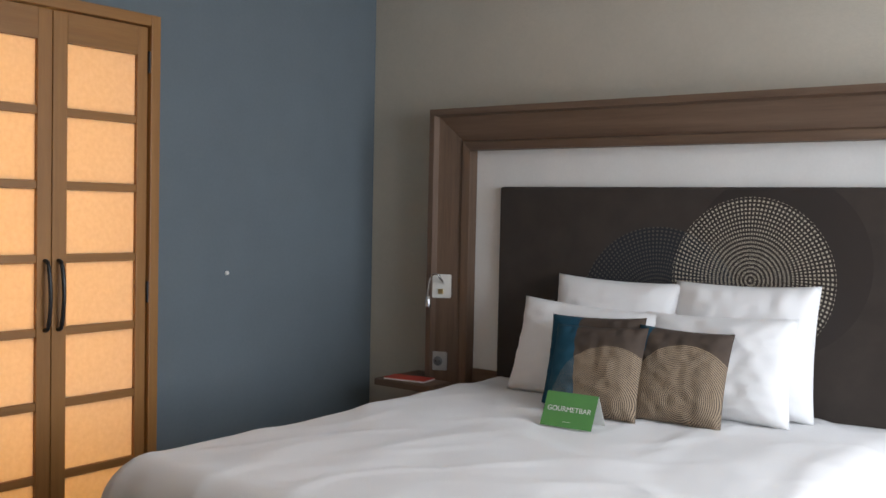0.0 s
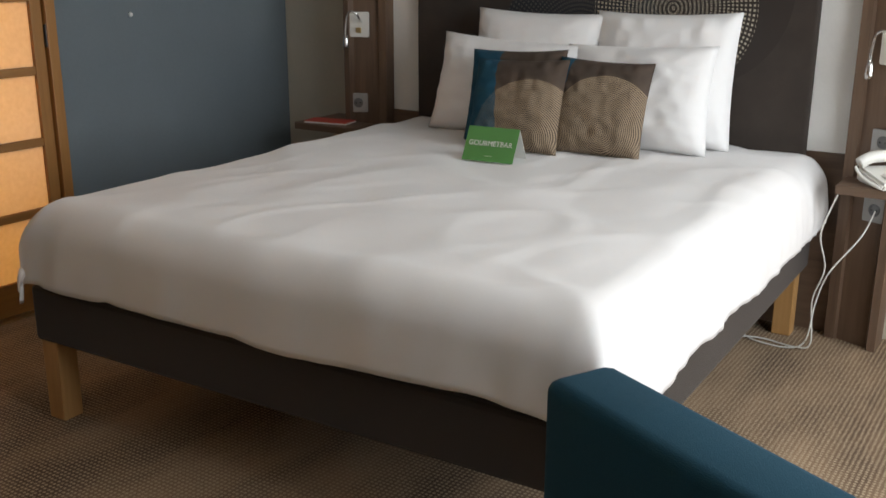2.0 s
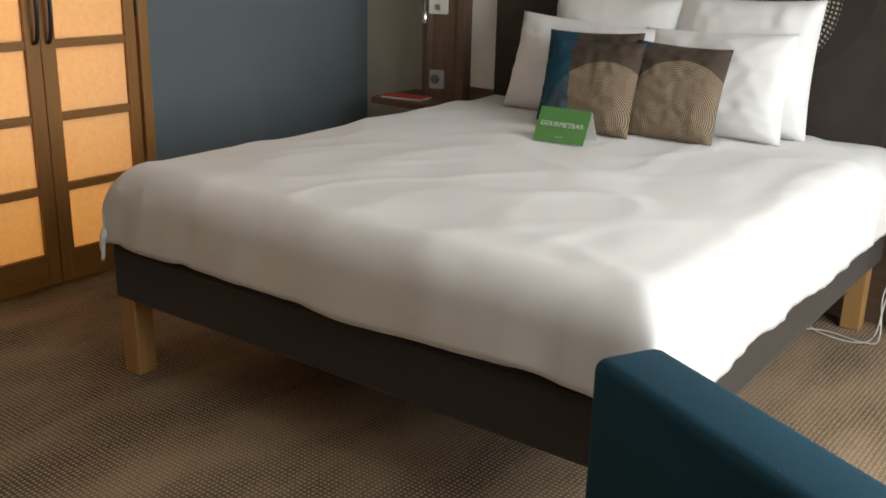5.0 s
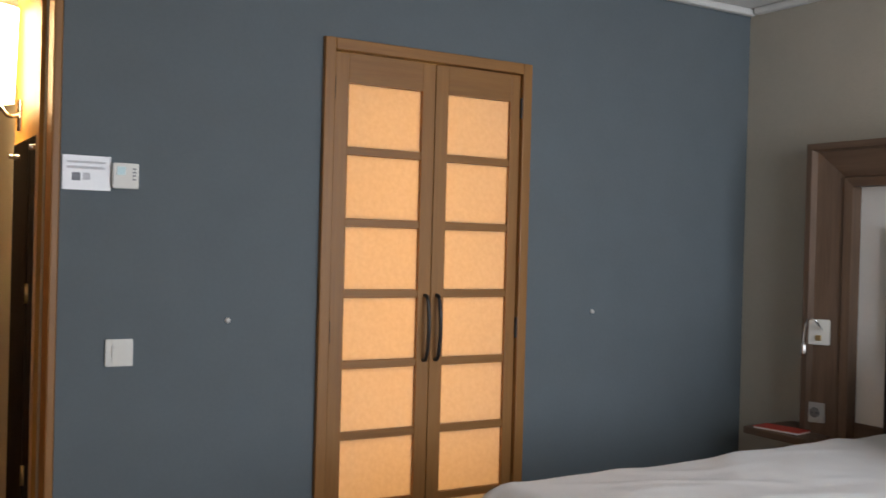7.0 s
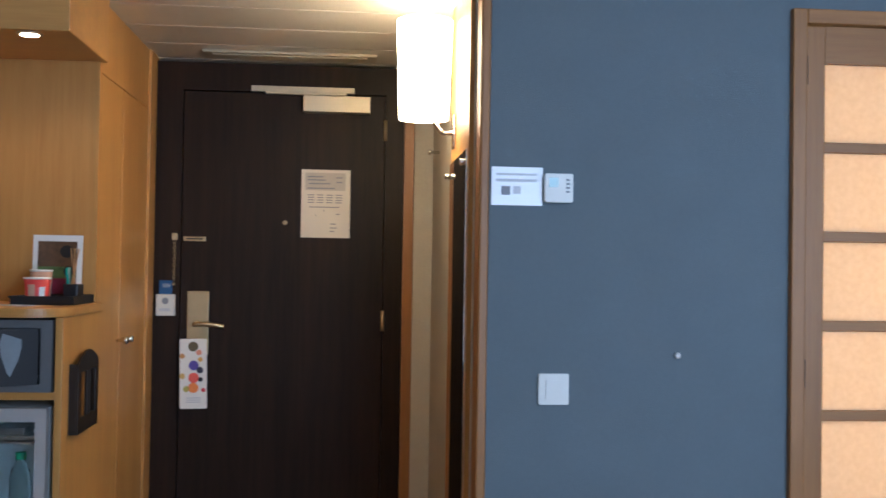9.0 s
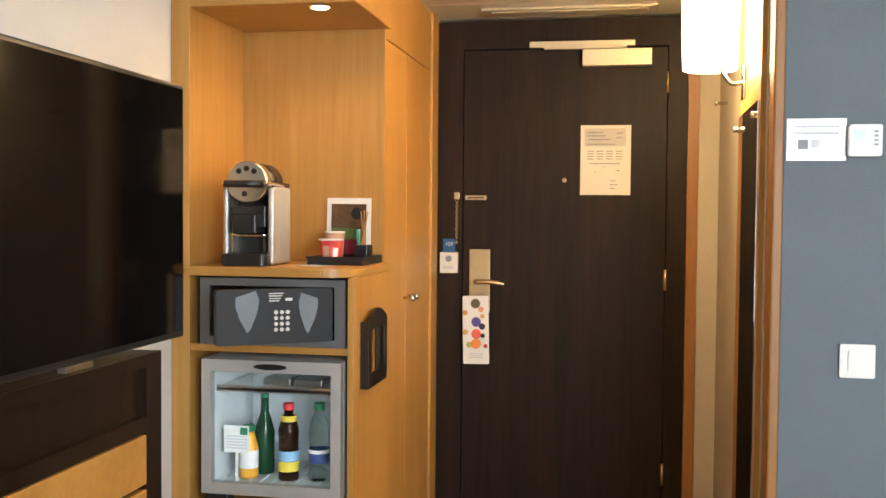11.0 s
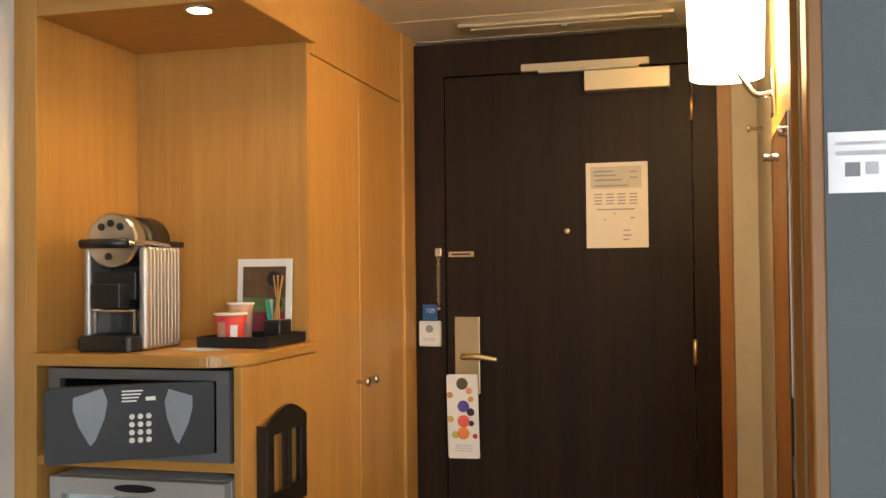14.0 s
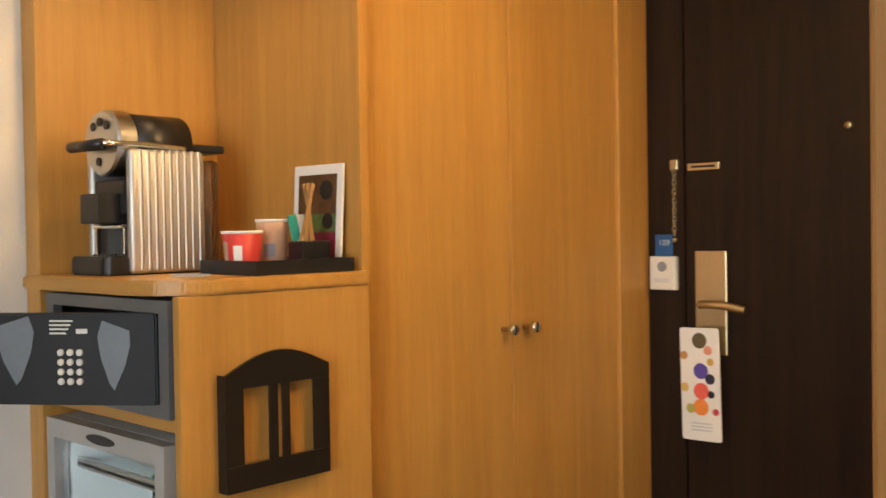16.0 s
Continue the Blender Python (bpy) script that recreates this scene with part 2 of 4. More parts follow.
def tube(points, r, seg=10):
    """A round rod or cable along points."""
    bm = bmesh.new()
    pts = [Vector(p) for p in points]
    rings = []
    for i, p in enumerate(pts):
        way = (pts[min(i + 1, len(pts) - 1)] - pts[max(i - 1, 0)]).normalized()
        side = way.cross(Vector((0, 0, 1)) if abs(way.z) < 0.9 else Vector((1, 0, 0))).normalized()
        up = side.cross(way)
        rings.append([bm.verts.new(p + r * (math.cos(2 * math.pi * k / seg) * side + math.sin(2 * math.pi * k / seg) * up)) for k in range(seg)])
    for a, b in zip(rings, rings[1:]):
        for i in range(seg):
            bm.faces.new((a[i], a[(i + 1) % seg], b[(i + 1) % seg], b[i]))
    bm.faces.new(rings[0][::-1]), bm.faces.new(rings[-1])
    return bm


def smooth_path(pts, n=8):
    """Catmull-Rom points through a few given ones."""
    p = [Vector(pts[0])] + [Vector(q) for q in pts] + [Vector(pts[-1])]
    out = []
    for i in range(1, len(p) - 2):
        for k in range(n):
            t = k / n
            out.append(0.5 * (2 * p[i] + (p[i + 1] - p[i - 1]) * t + (2 * p[i - 1] - 5 * p[i] + 4 * p[i + 1] - p[i + 2]) * t * t + (3 * p[i] - p[i - 1] - 3 * p[i + 1] + p[i + 2]) * t ** 3))
    return out + [p[-2]]


def prism(outline, h, m=None, bevel=0.0):
    """A flat outline in x-y, raised by h along z."""
    bm = bmesh.new()
    f = bm.faces.new([bm.verts.new((x, y, 0)) for x, y in outline])
    top = bmesh.ops.extrude_face_region(bm, geom=[f])
    bmesh.ops.translate(bm, vec=(0, 0, h), verts=[v for v in top["geom"] if isinstance(v, bmesh.types.BMVert)])
    bmesh.ops.recalc_face_normals(bm, faces=bm.faces)
    if bevel:
        bmesh.ops.bevel(bm, geom=[e for e in bm.edges], offset=bevel, segments=2, affect="EDGES")
    if m:
        bm.transform(m)
    return bm


def rounded(w, h, r, seg=6):
    return [(cx + r * math.cos(a), cy + r * math.sin(a)) for cx, cy, s in ((w / 2 - r, h / 2 - r, 0), (-w / 2 + r, h / 2 - r, 1), (-w / 2 + r, -h / 2 + r, 2), (w / 2 - r, -h / 2 + r, 3))
            for a in [math.pi / 2 * (s + k / seg) for k in range(seg + 1)]]


def part(name, bm, material, parent=None, label="", smooth=False):
    """One mesh object under a thing or a part."""
    me = bpy.data.meshes.new(name)
    bmesh.ops.recalc_face_normals(bm, faces=bm.faces)
    bm.to_mesh(me)
    bm.free()
    me.materials.append(material)
    if smooth:
        me.polygons.foreach_set("use_smooth", [True] * len(me.polygons))
    ob = new(name, me)
    if parent:
        ob.parent = parent
    return tagged(ob, label)


def thing(name, label, category, m=None, group=""):
    ob = new(name)
    ob.empty_display_size = 0.1
    if m:
        ob.matrix_world = m
    return tagged(ob, label, category, group)


def structure(name, bm, material, label="", m=None):
    ob = part(name, bm, material, None, label)
    if m:
        ob.matrix_world = m
    return tagged(ob, kind="structure")


def words(name, text, size, material, parent, m, align="CENTER", depth=0.0004):
    cu = bpy.data.curves.new(name, "FONT")
    cu.body, cu.size, cu.extrude, cu.align_x, cu.align_y = text, size, depth, align, "CENTER"
    tmp = bpy.data.objects.new(name, cu)
    scene.collection.objects.link(tmp)
    bpy.context.view_layer.update()
    me = bpy.data.meshes.new_from_object(tmp.evaluated_get(bpy.context.evaluated_depsgraph_get()))
    bpy.data.objects.remove(tmp)
    me.materials.clear()
    me.materials.append(material)
    ob = new(name, me)
    ob.parent, ob.matrix_local = parent, m
    return ob


# ---- plan ----
CX, CY = -3.535, 3.69           # corner of the blue wall and the bed wall
CEIL, LOW = 2.445, 2.175       # ceilings of the room and the entrance
BLUE = Matrix.Translation((CX, CY, 0)) @ Matrix(((0, 1, 0, 0), (-1, 0, 0, 0), (0, 0, 1, 0), (0, 0, 0, 1)))
BLUE_LEN = 3.012               # length of the blue wall up to the entrance
DOORX, WARDY, CABX = -5.153, -0.552, -3.63
RIGHTY = 0.648                 # right-hand wall of the entrance
EAST, SOUTH = EAST_X, -1.063

structure("floor", box(-5.6, EAST + 0.1, SOUTH - 0.4, 4.1, -0.1, 0), M_CARPET, "brown and beige patterned hotel carpet")
structure("ceiling", box(-3.80, EAST + 0.1, SOUTH - 0.1, 4.1, CEIL, CEIL + 0.1), M_CEIL, "white painted ceiling")
structure("wall_north", box(CX - 0.1, -0.80, CY, CY + 0.12, 0, CEIL), M_TAUPE, "taupe textured wallpaper behind the bed")
structure("wall_north_recess", box(-0.80, EAST, CY + 0.30, CY + 0.42, 0, CEIL), M_TAUPE, "taupe wallpaper in the recess beside the bed")
structure("wall_recess_side", box(-0.812, -0.80, CY + 0.12, CY + 0.30, 0, CEIL), M_TAUPE)
structure("wall_south", box(-4.2, EAST, SOUTH - 0.12, SOUTH, 0, CEIL), M_WHITE, "white painted wall behind the television")
# east wall with the window opening
structure("wall_east_sill", box(EAST, EAST + 0.15, SOUTH, 3.99, 0, 0.55), M_WHITE)
structure("wall_east_head", box(EAST, EAST + 0.15, SOUTH, 3.99, 2.32, CEIL), M_WHITE)
structure("wall_east_pier", box(EAST, EAST + 0.15, 3.55, 3.99, 0.55, 2.32), M_WHITE)
structure("wall_east_pier_south", box(EAST, EAST + 0.15, SOUTH, 1.15, 0.55, 2.32), M_WHITE)
win = thing("window_1", "wide window with white frame", "window")
tagged(win, kind="structure")
for y0, y1 in ((1.15, 2.32), (2.38, 3.55)):
    for bx in (box(EAST + 0.04, EAST + 0.09, y0, y1, 0.55, 0.60), box(EAST + 0.04, EAST + 0.09, y0, y1, 2.27, 2.32), box(EAST + 0.04, EAST + 0.09, y0, y0 + 0.05, 0.60, 2.27), box(EAST + 0.04, EAST + 0.09, y1 - 0.05, y1, 0.60, 2.27)):
        part("window_frame", bx, M_WHITE, win)
    g = part("pane", box(EAST + 0.06, EAST + 0.066, y0 + 0.05, y1 - 0.05, 0.60, 2.27), M_GLASS, win)
    g.visible_shadow = False
part("mullion", box(EAST + 0.04, EAST + 0.09, 2.32, 2.38, 0.55, 2.32), M_WHITE, win)

# blue wall, with the opening for the paper doors (local: x away from the corner, y into the room)
S0, S1, SH = 1.250, 2.146, 2.046
structure("wall_west", box(0, S0, -0.10, 0, 0, CEIL), M_BLUE, "slate blue textured wallpaper", BLUE)
structure("wall_west_end", box(S1, BLUE_LEN, -0.10, 0, 0, CEIL), M_BLUE, "slate blue textured wallpaper", BLUE)
structure("wall_west_lintel", box(S0, S1, -0.10, 0, SH, CEIL), M_BLUE, "slate blue textured wallpaper", BLUE)
structure("baseboard", box(0, S0 - 0.002, 0, 0.012, 0, 0.085, 0.003), M_WHITE, "white painted baseboard", BLUE)
structure("baseboard_end", box(S1 + 0.002, BLUE_LEN - 0.001, 0, 0.012, 0, 0.085, 0.003), M_WHITE, "white painted baseboard", BLUE)
structure("trim_corner", box(BLUE_LEN + 0.0005, BLUE_LEN + 0.028, -0.0995, 0.004, 0, CEIL, 0.006, 3), M_OAK, "narrow oak corner strip", BLUE)
structure("trim_cornice", box(0, BLUE_LEN, 0.0, 0.04, CEIL - 0.035, CEIL - 0.002, 0.01), M_WHITE, "white cornice strip", BLUE)
structure("trim_cornice_north", box(CX + 0.05, -0.80, CY - 0.04, CY, CEIL - 0.035, CEIL - 0.002, 0.01), M_WHITE, "white cornice strip")
# bathroom behind the paper doors
structure("wall_bath_back", box(-4.44, -4.39, 0.95, 3.7, 0, CEIL), M_WHITE)
structure("wall_bath_side", box(-4.44, -3.637, 3.45, 3.5, 0, CEIL), M_WHITE)
structure("wall_bath_south", box(-4.39, -3.637, 0.95, 1.0, 0, CEIL), M_WHITE)
structure("ceiling_bath", box(-4.44, -3.635, 0.95, 3.7, CEIL, CEIL + 0.05), M_WHITE)
# entrance
structure("wall_entrance_north", box(DOORX - 0.05, CX - 0.1005, RIGHTY, RIGHTY + 0.10, 0, CEIL), M_TAUPE, "beige textured wallpaper of the entrance")
structure("wall_header", box(-3.78, -3.66, SOUTH, RIGHTY, LOW + 0.02, CEIL), M_WHITE, "white header above the entrance")
cl = bmesh.new()
for k in range(6):
    x1 = -3.66 - 0.30 * k
    bm_box(cl, x1 - 0.294, x1, SOUTH, RIGHTY + 0.02, LOW, LOW + 0.02, 0.003)
structure("ceiling_entrance", cl, M_LAMEL, "beige metal panel ceiling")
structure("ceiling_entrance_slab", box(-5.6, -3.66, SOUTH, RIGHTY + 0.1, LOW + 0.03, LOW + 0.06), M_BLACK)
structure("wall_door", box(DOORX - 0.2, DOORX - 0.12, SOUTH - 0.1, RIGHTY + 0.1, 0, CEIL), M_WHITE)
structure("baseboard_entrance", box(DOORX, -4.40, RIGHTY - 0.012, RIGHTY, 0, 0.08, 0.003), M_WHITE, "white painted baseboard")


# ---- paper doors on the blue wall ----
def paper_doors():
    t = thing("shoji_double_door", "closed oak double door with backlit rice-paper panes", "door", BLUE)
    C = 0.042
    part("casing", box(S0, S0 + C, -0.08, 0.022, 0, SH, 0.004), M_OAK, t)
    part("casing", box(S1 - C, S1, -0.08, 0.022, 0, SH, 0.004), M_OAK, t)
    part("casing", box(S0 + C, S1 - C, -0.08, 0.022, SH - C, SH, 0.004), M_OAKH, t)
    for a, b, inner in ((S0 + C + 0.003, 1.6825, 1), (1.6855, S1 - C - 0.003, -1)):
        wa, wb = (0.045, 0.056) if inner == 1 else (0.054, 0.058)
        leaf = part("leaf", box(a, a + wa, -0.035, 0.004, 0.012, SH - C - 0.004, 0.003), M_OAK, t)
        part("stile", box(b - wb, b, -0.035, 0.004, 0.012, SH - C - 0.004, 0.003), M_OAK, leaf)
        p0, p1 = a + wa, b - wb
        part("rail", box(p0, p1, -0.035, 0.003, 1.893, SH - C - 0.004), M_OAKH, leaf)
        part("rail", box(p0, p1, -0.035, 0.003, 0.012, 0.130), M_OAKH, leaf)
        for k in range(1, 7):
            z = 1.893 - 0.2567 * k
            part("glazing_bar", box(p0, p1, -0.03, 0.0, z, z + 0.030, 0.002), M_OAKH, leaf)
        for k in range(7):
            top = 1.893 - 0.2567 * k
            part("pane", box(p0, p1, -0.016, -0.013, top - 0.2267, top), M_PAPER, leaf, "glowing rice-paper pane")
        hx = b - 0.024 if inner == 1 else a + 0.024
        pts = smooth_path([(hx, 0.004, 0.888), (hx, 0.028, 0.905), (hx, 0.042, 1.01), (hx, 0.028, 1.115), (hx, 0.004, 1.132)])
        part("handle", tube(pts, 0.0075), M_BLACK, leaf, "curved dark metal pull handle", True)
        kx = a - 0.004 if inner == 1 else b + 0.004
        for z in (1.87, 1.003, 0.22):
            part("hinge", cyl(0.007, 0.007, z - 0.04, z + 0.04, 12, pose(kx, 0.010, 0)), M_BLACK, leaf)
    part("threshold", box(S0, S1, -0.08, 0.03, 0, 0.010), M_BRASS, t)


paper_doors()


# ---- bed ----
def headboard():
    t = thing("headboard", "grey walnut headboard surround with upholstered dark panel", "headboard", Matrix.Translation((CX, CY, 0)))
    U0, U1, TOP = 0.458, 2.705, 1.780
    prof = lambda s: [(0, 0), (0, -0.15), (0.026, -0.15), (0.034, -0.122), (0.136, -0.082), (0.144, -0.094), (0.178, -0.088), (0.178, 0)]
    # side boards
    for base, sgn in ((U0, 1), (U1, -1)):
        bm = bmesh.new()
        p = prof(1)
        zt = [TOP - d for d, _ in p]
        lo = [bm.verts.new((base + sgn * d, y, 0)) for d, y in p]
        hi = [bm.verts.new((base + sgn * d, y, z)) for (d, y), z in zip(p, zt)]
        for i in range(len(p)):
            j = (i + 1) % len(p)
            bm.faces.new((lo[i], lo[j], hi[j], hi[i]))
        bm.faces.new(lo), bm.faces.new(hi)
        part("side_board", bm, M_WALNUT, t)
    bm = bmesh.new()
    p = prof(1)
    le = [bm.verts.new((U0 + d + 0.001, y, TOP - d)) for d, y in p]
    ri = [bm.verts.new((U1 - d - 0.001, y, TOP - d)) for d, y in p]
    for i in range(len(p)):
        j = (i + 1) % len(p)
        bm.faces.new((le[i], le[j], ri[j], ri[i]))
    bm.faces.new(le), bm.faces.new(ri)
    part("top_board", bm, M_WALNUTX, t)
    a, b = U0 + 0.178, U1 - 0.178
    part("white_board", box(a, b, -0.030, 0, 0.641, TOP - 0.178), M_WHITE, t, "off-white painted backing board")
    part("lower_board", box(a, b, -0.034, 0, 0, 0.640), M_WALNUTX, t)
    panel_mat = ringed("printed_panel_cloth", (0.040, 0.030, 0.024), (0.42, 0.37, 0.29), 0.0, 0.0, 0.302, 0.0150, 110,
                       ((0.09, 0.06, 0.33, (0.030, 0.022, 0.018), False), (-0.36, -0.15, 0.335, (0.017, 0.018, 0.022), False), (-0.36, -0.15, 0.335, (0.075, 0.068, 0.060), True)))
    pan = part("upholstered_panel", box(0.785 - 1.89, 2.392 - 1.89, -0.038, 0, 0.10 - 1.105, 1.443 - 1.105, 0.012, 3), panel_mat, t, "dark brown upholstered panel printed with dotted circles")
    pan.location = (1.89, -0.031, 1.105)
    return t


headboard()

BED = Matrix.Translation((CX + 0.795, CY - 1.99, 0)) @ pose(0, 0, 0, 0, 0, 1.2)
BW, BL = 1.69, 1.89


def bed():
    t = thing("bed", "double bed base in taupe cloth on beech block legs", "bed", BED)
    part("base", box(0, BW, 0, BL, 0.24, 0.40, 0.012), M_TAUPECLOTH, t, "taupe cloth-covered box base")
    part("mattress", box(0.01, BW - 0.01, 0.01, BL, 0.402, 0.592, 0.05, 4), M_LINEN, t, "white mattress")
    for x, y in ((0.01, 0.01), (BW - 0.075, 0.01), (0.01, BL - 0.13), (BW - 0.085, BL - 0.09)):
        part("leg", box(x, x + 0.065, y, y + 0.065, 0, 0.239, 0.004), M_LEG, t, "square light beech leg")


bed()


def duvet():
    R, IN = 0.10, 0.085
    fr, lf, rt = 0.280, 0.232, 0.30

    def wrap(e):
        if e <= 0:
            return 0.0, 0.0
        if e < R * math.pi / 2:
            return R * math.sin(e / R), R * (1 - math.cos(e / R))
        return R, R + e - R * math.pi / 2

    NX, NY = 150, 130
    bm = bmesh.new()
    grid = []
    for j in range(NY + 1):
        q = -fr + (BL - IN + fr) * j / NY
        row = []
        for i in range(NX + 1):
            p = -lf + (BW - 2 * IN + lf + rt) * i / NX
            ex, ey = max(-p, p - (BW - 2 * IN), 0), max(-q, 0)
            (ox, dx), (oy, dy) = wrap(ex), wrap(ey)
            down = math.hypot(dx, dy) if dx and dy else dx + dy
            x = IN + min(max(p, 0), BW - 2 * IN) + (ox if p > 1 else -0.8 * ox)
            y = IN + max(q, 0) - oy
            n1 = noise.noise(Vector((p * 1.7, q * 1.7, 3.1)))
            n2 = noise.noise(Vector((p * 5.0 + 0.7 * q, q * 4.0, 7.7)))
            n3 = noise.noise(Vector((p * 11.0, q * 9.0, 1.3)))
            c1 = max(0.0, 1 - 5 * abs(noise.noise(Vector((p * 1.9 + 0.9 * q, q * 1.5 - 0.6 * p, 21.0)))))
            c2 = max(0.0, 1 - 6 * abs(noise.noise(Vector((p * 3.6 - 1.5 * q, q * 2.2, 33.0)))))
            z = 0.634 + 0.012 * n1 + 0.005 * n2 + 0.0015 * n3 + 0.006 * c1 + 0.004 * c2 - down
            k = min(1.0, down / 0.18)
            if ey > 0:
                f = noise.noise(Vector((p * 4.0, 0.6 * down, 5.0))) + 0.45 * noise.noise(Vector((p * 15.0 + 3 * down, 2 * down, 9.0)))
                y -= 0.010 * k * f + 0.004 * k
                z += 0.012 * k * noise.noise(Vector((p * 3.0, 0, 2.0)))
            if ex > 0:
                f = noise.noise(Vector((q * 6.0, 0.8 * down, 15.0))) + 0.5 * noise.noise(Vector((q * 17.0, down, 19.0)))
                x += (1 if p > 1 else -1) * (0.018 * k * f + 0.006 * k) + (0.03 * k * q / BL if p > 1 else 0)
                z += 0.035 * k * noise.noise(Vector((q * 2.6, 0, 12.0)))
            row.append(bm.verts.new((x, y, z)))
        grid.append(row)
    for j in range(NY):
        for i in range(NX):
            bm.faces.new((grid[j][i], grid[j][i + 1], grid[j + 1][i + 1], grid[j + 1][i]))
    ob = part("duvet", bm, M_LINEN, None, smooth=True)
    tagged(ob, "white cotton duvet draped over the bed, softly creased", "duvet")
    ob.matrix_world = BED
    so = ob.modifiers.new("thickness", "SOLIDIFY")
    so.thickness, so.offset = 0.012, -1
    return ob


duvet()


def pillow_mesh(w, h, t, seed, ear=0.05, N=30, wrinkle=0.009):
    """A stuffed cushion in its own x-z plane, bulging along y, with pulled-in sides and pointed corners."""
    bm = bmesh.new()
    sheets = []
    for side in (1, -1):
        g = []
        for j in range(N + 1):
            v = -1 + 2 * j / N
            row = []
            for i in range(N + 1):
                u = -1 + 2 * i / N
                if side == -1 and (i in (0, N) or j in (0, N)):
                    row.append(sheets[0][j][i])
                    continue
                x, z = u * w / 2 * (1 - ear * (1 - v * v)), v * h / 2 * (1 - ear * (1 - u * u))
                y = t / 2 * (max(0, 1 - u ** 4) * max(0, 1 - v ** 4)) ** 0.6 * (1 + 0.10 * noise.noise(Vector((u * 1.5, v * 1.5, seed))))
                edge = (1 - abs(u)) * (1 - abs(v))
                y += wrinkle * noise.noise(Vector((u * 6, v * 6, seed + 5))) * (1 if edge > 0.01 else 0)
                row.append(bm.verts.new((x, side * y, z)))
            g.append(row)
        sheets.append(g)
        for j in range(N):
            for i in range(N):
                q = (g[j][i], g[j][i + 1], g[j + 1][i + 1], g[j + 1][i])
                bm.faces.new(q if side == 1 else q[::-1])
    return bm


def pillow(name, label, w, h, t, u, d, z, lean, turn, material, seed, group, roll=0.0):
    """Stands on its lower edge at (u, d) from the corner, leaning back."""
    ob = part(name, pillow_mesh(w, h, t, seed), material, None, label, True)
    tagged(ob, category="pillow" if name == "pillow" else "cushion", group=group)
    ob.matrix_world = Matrix.Translation((CX + u, CY - d, z)) @ pose(0, 0, 0, -lean, 0, turn) @ pose(0, 0, h / 2 * 0.96, 0, roll, 0)
    return ob


PZ = 0.636
pillow("pillow", "large square white pillow leaning on the headboard", 0.55, 0.465, 0.17, 1.40, 0.20, PZ, 8, 0, M_LINEN, 1, "white pillows", 1)
pillow("pillow", "large square white pillow leaning on the headboard", 0.53, 0.475, 0.17, 1.90, 0.19, PZ, 8, 0, M_LINEN, 2, "white pillows", -1)
pillow("pillow", "smaller white pillow in the front row", 0.60, 0.375, 0.16, 1.35, 0.36, PZ, 16, 2, M_LINEN, 3, "white pillows", 3)
pillow("pillow", "smaller white pillow in the front row", 0.56, 0.37, 0.16, 1.85, 0.33, PZ, 14, -2, M_LINEN, 4, "white pillows", -2)


def two_tone(name, cut, slant, ring_c):
    """Cushion cloth: teal one side of a line, brown the other, with a disc of pale rings."""
    m, nt, b = _mat(name, 0.88)
    tc, sp = nt.nodes.new("ShaderNodeTexCoord"), nt.nodes.new("ShaderNodeSeparateXYZ")
    nt.links.new(tc.outputs["Object"], sp.inputs[0])
    X, Z = sp.outputs[0], sp.outputs[2]
    left = _math(nt, "LESS_THAN", _math(nt, "MULTIPLY_ADD", Z, slant, X), cut)
    v = _coords(nt)
    f = _noise(nt, v, 12.0)
    brown = _ramp(nt, f, [(0.3, (0.050, 0.034, 0.024)), (0.7, (0.082, 0.056, 0.040))])
    col = _mix(nt, left, brown, (0.004, 0.062, 0.105))
    dx, dz = _math(nt, "SUBTRACT", X, ring_c[0]), _math(nt, "SUBTRACT", Z, ring_c[1])
    r = _math(nt, "SQRT", _math(nt, "ADD", _math(nt, "MULTIPLY", dx, dx), _math(nt, "MULTIPLY", dz, dz)))
    ring = _math(nt, "GREATER_THAN", _math(nt, "SINE", _math(nt, "MULTIPLY", r, 6.2832 / 0.0062)), -0.25)
    k = _math(nt, "MULTIPLY", ring, _math(nt, "LESS_THAN", r, ring_c[2]))
    k = _math(nt, "MULTIPLY", k, _math(nt, "SUBTRACT", 1.0, _math(nt, "MULTIPLY", left, 0.7)))
    nt.links.new(_mix(nt, k, col, (0.29, 0.215, 0.14)), b.inputs["Base Color"])
    _bump(nt, b, _noise(nt, v, 600.0), 0.35, 0.0008)
    return m


pillow("cushion", "teal and brown printed cushion, mostly hidden behind another", 0.37, 0.352, 0.11, 1.465, 0.50, PZ, 18, 3, two_tone("cushion_cloth_back", -0.04, 0.1, (0.3, -0.3, 0.1)), 5, "printed cushions", -2)
pillow("cushion", "teal and brown cushion printed with a pale ringed disc", 0.35, 0.335, 0.12, 1.525, 0.60, PZ, 22, 3, two_tone("cushion_cloth_left", -0.055, 0.15, (0.07, -0.12, 0.20)), 6, "printed cushions", -2)
pillow("cushion", "brown and teal cushion printed with a pale ringed disc", 0.33, 0.335, 0.12, 1.80, 0.50, PZ, 20, 8, two_tone("cushion_cloth_right", -0.125, -0.1, (0.03, -0.09, 0.19)), 7, "printed cushions", 2)


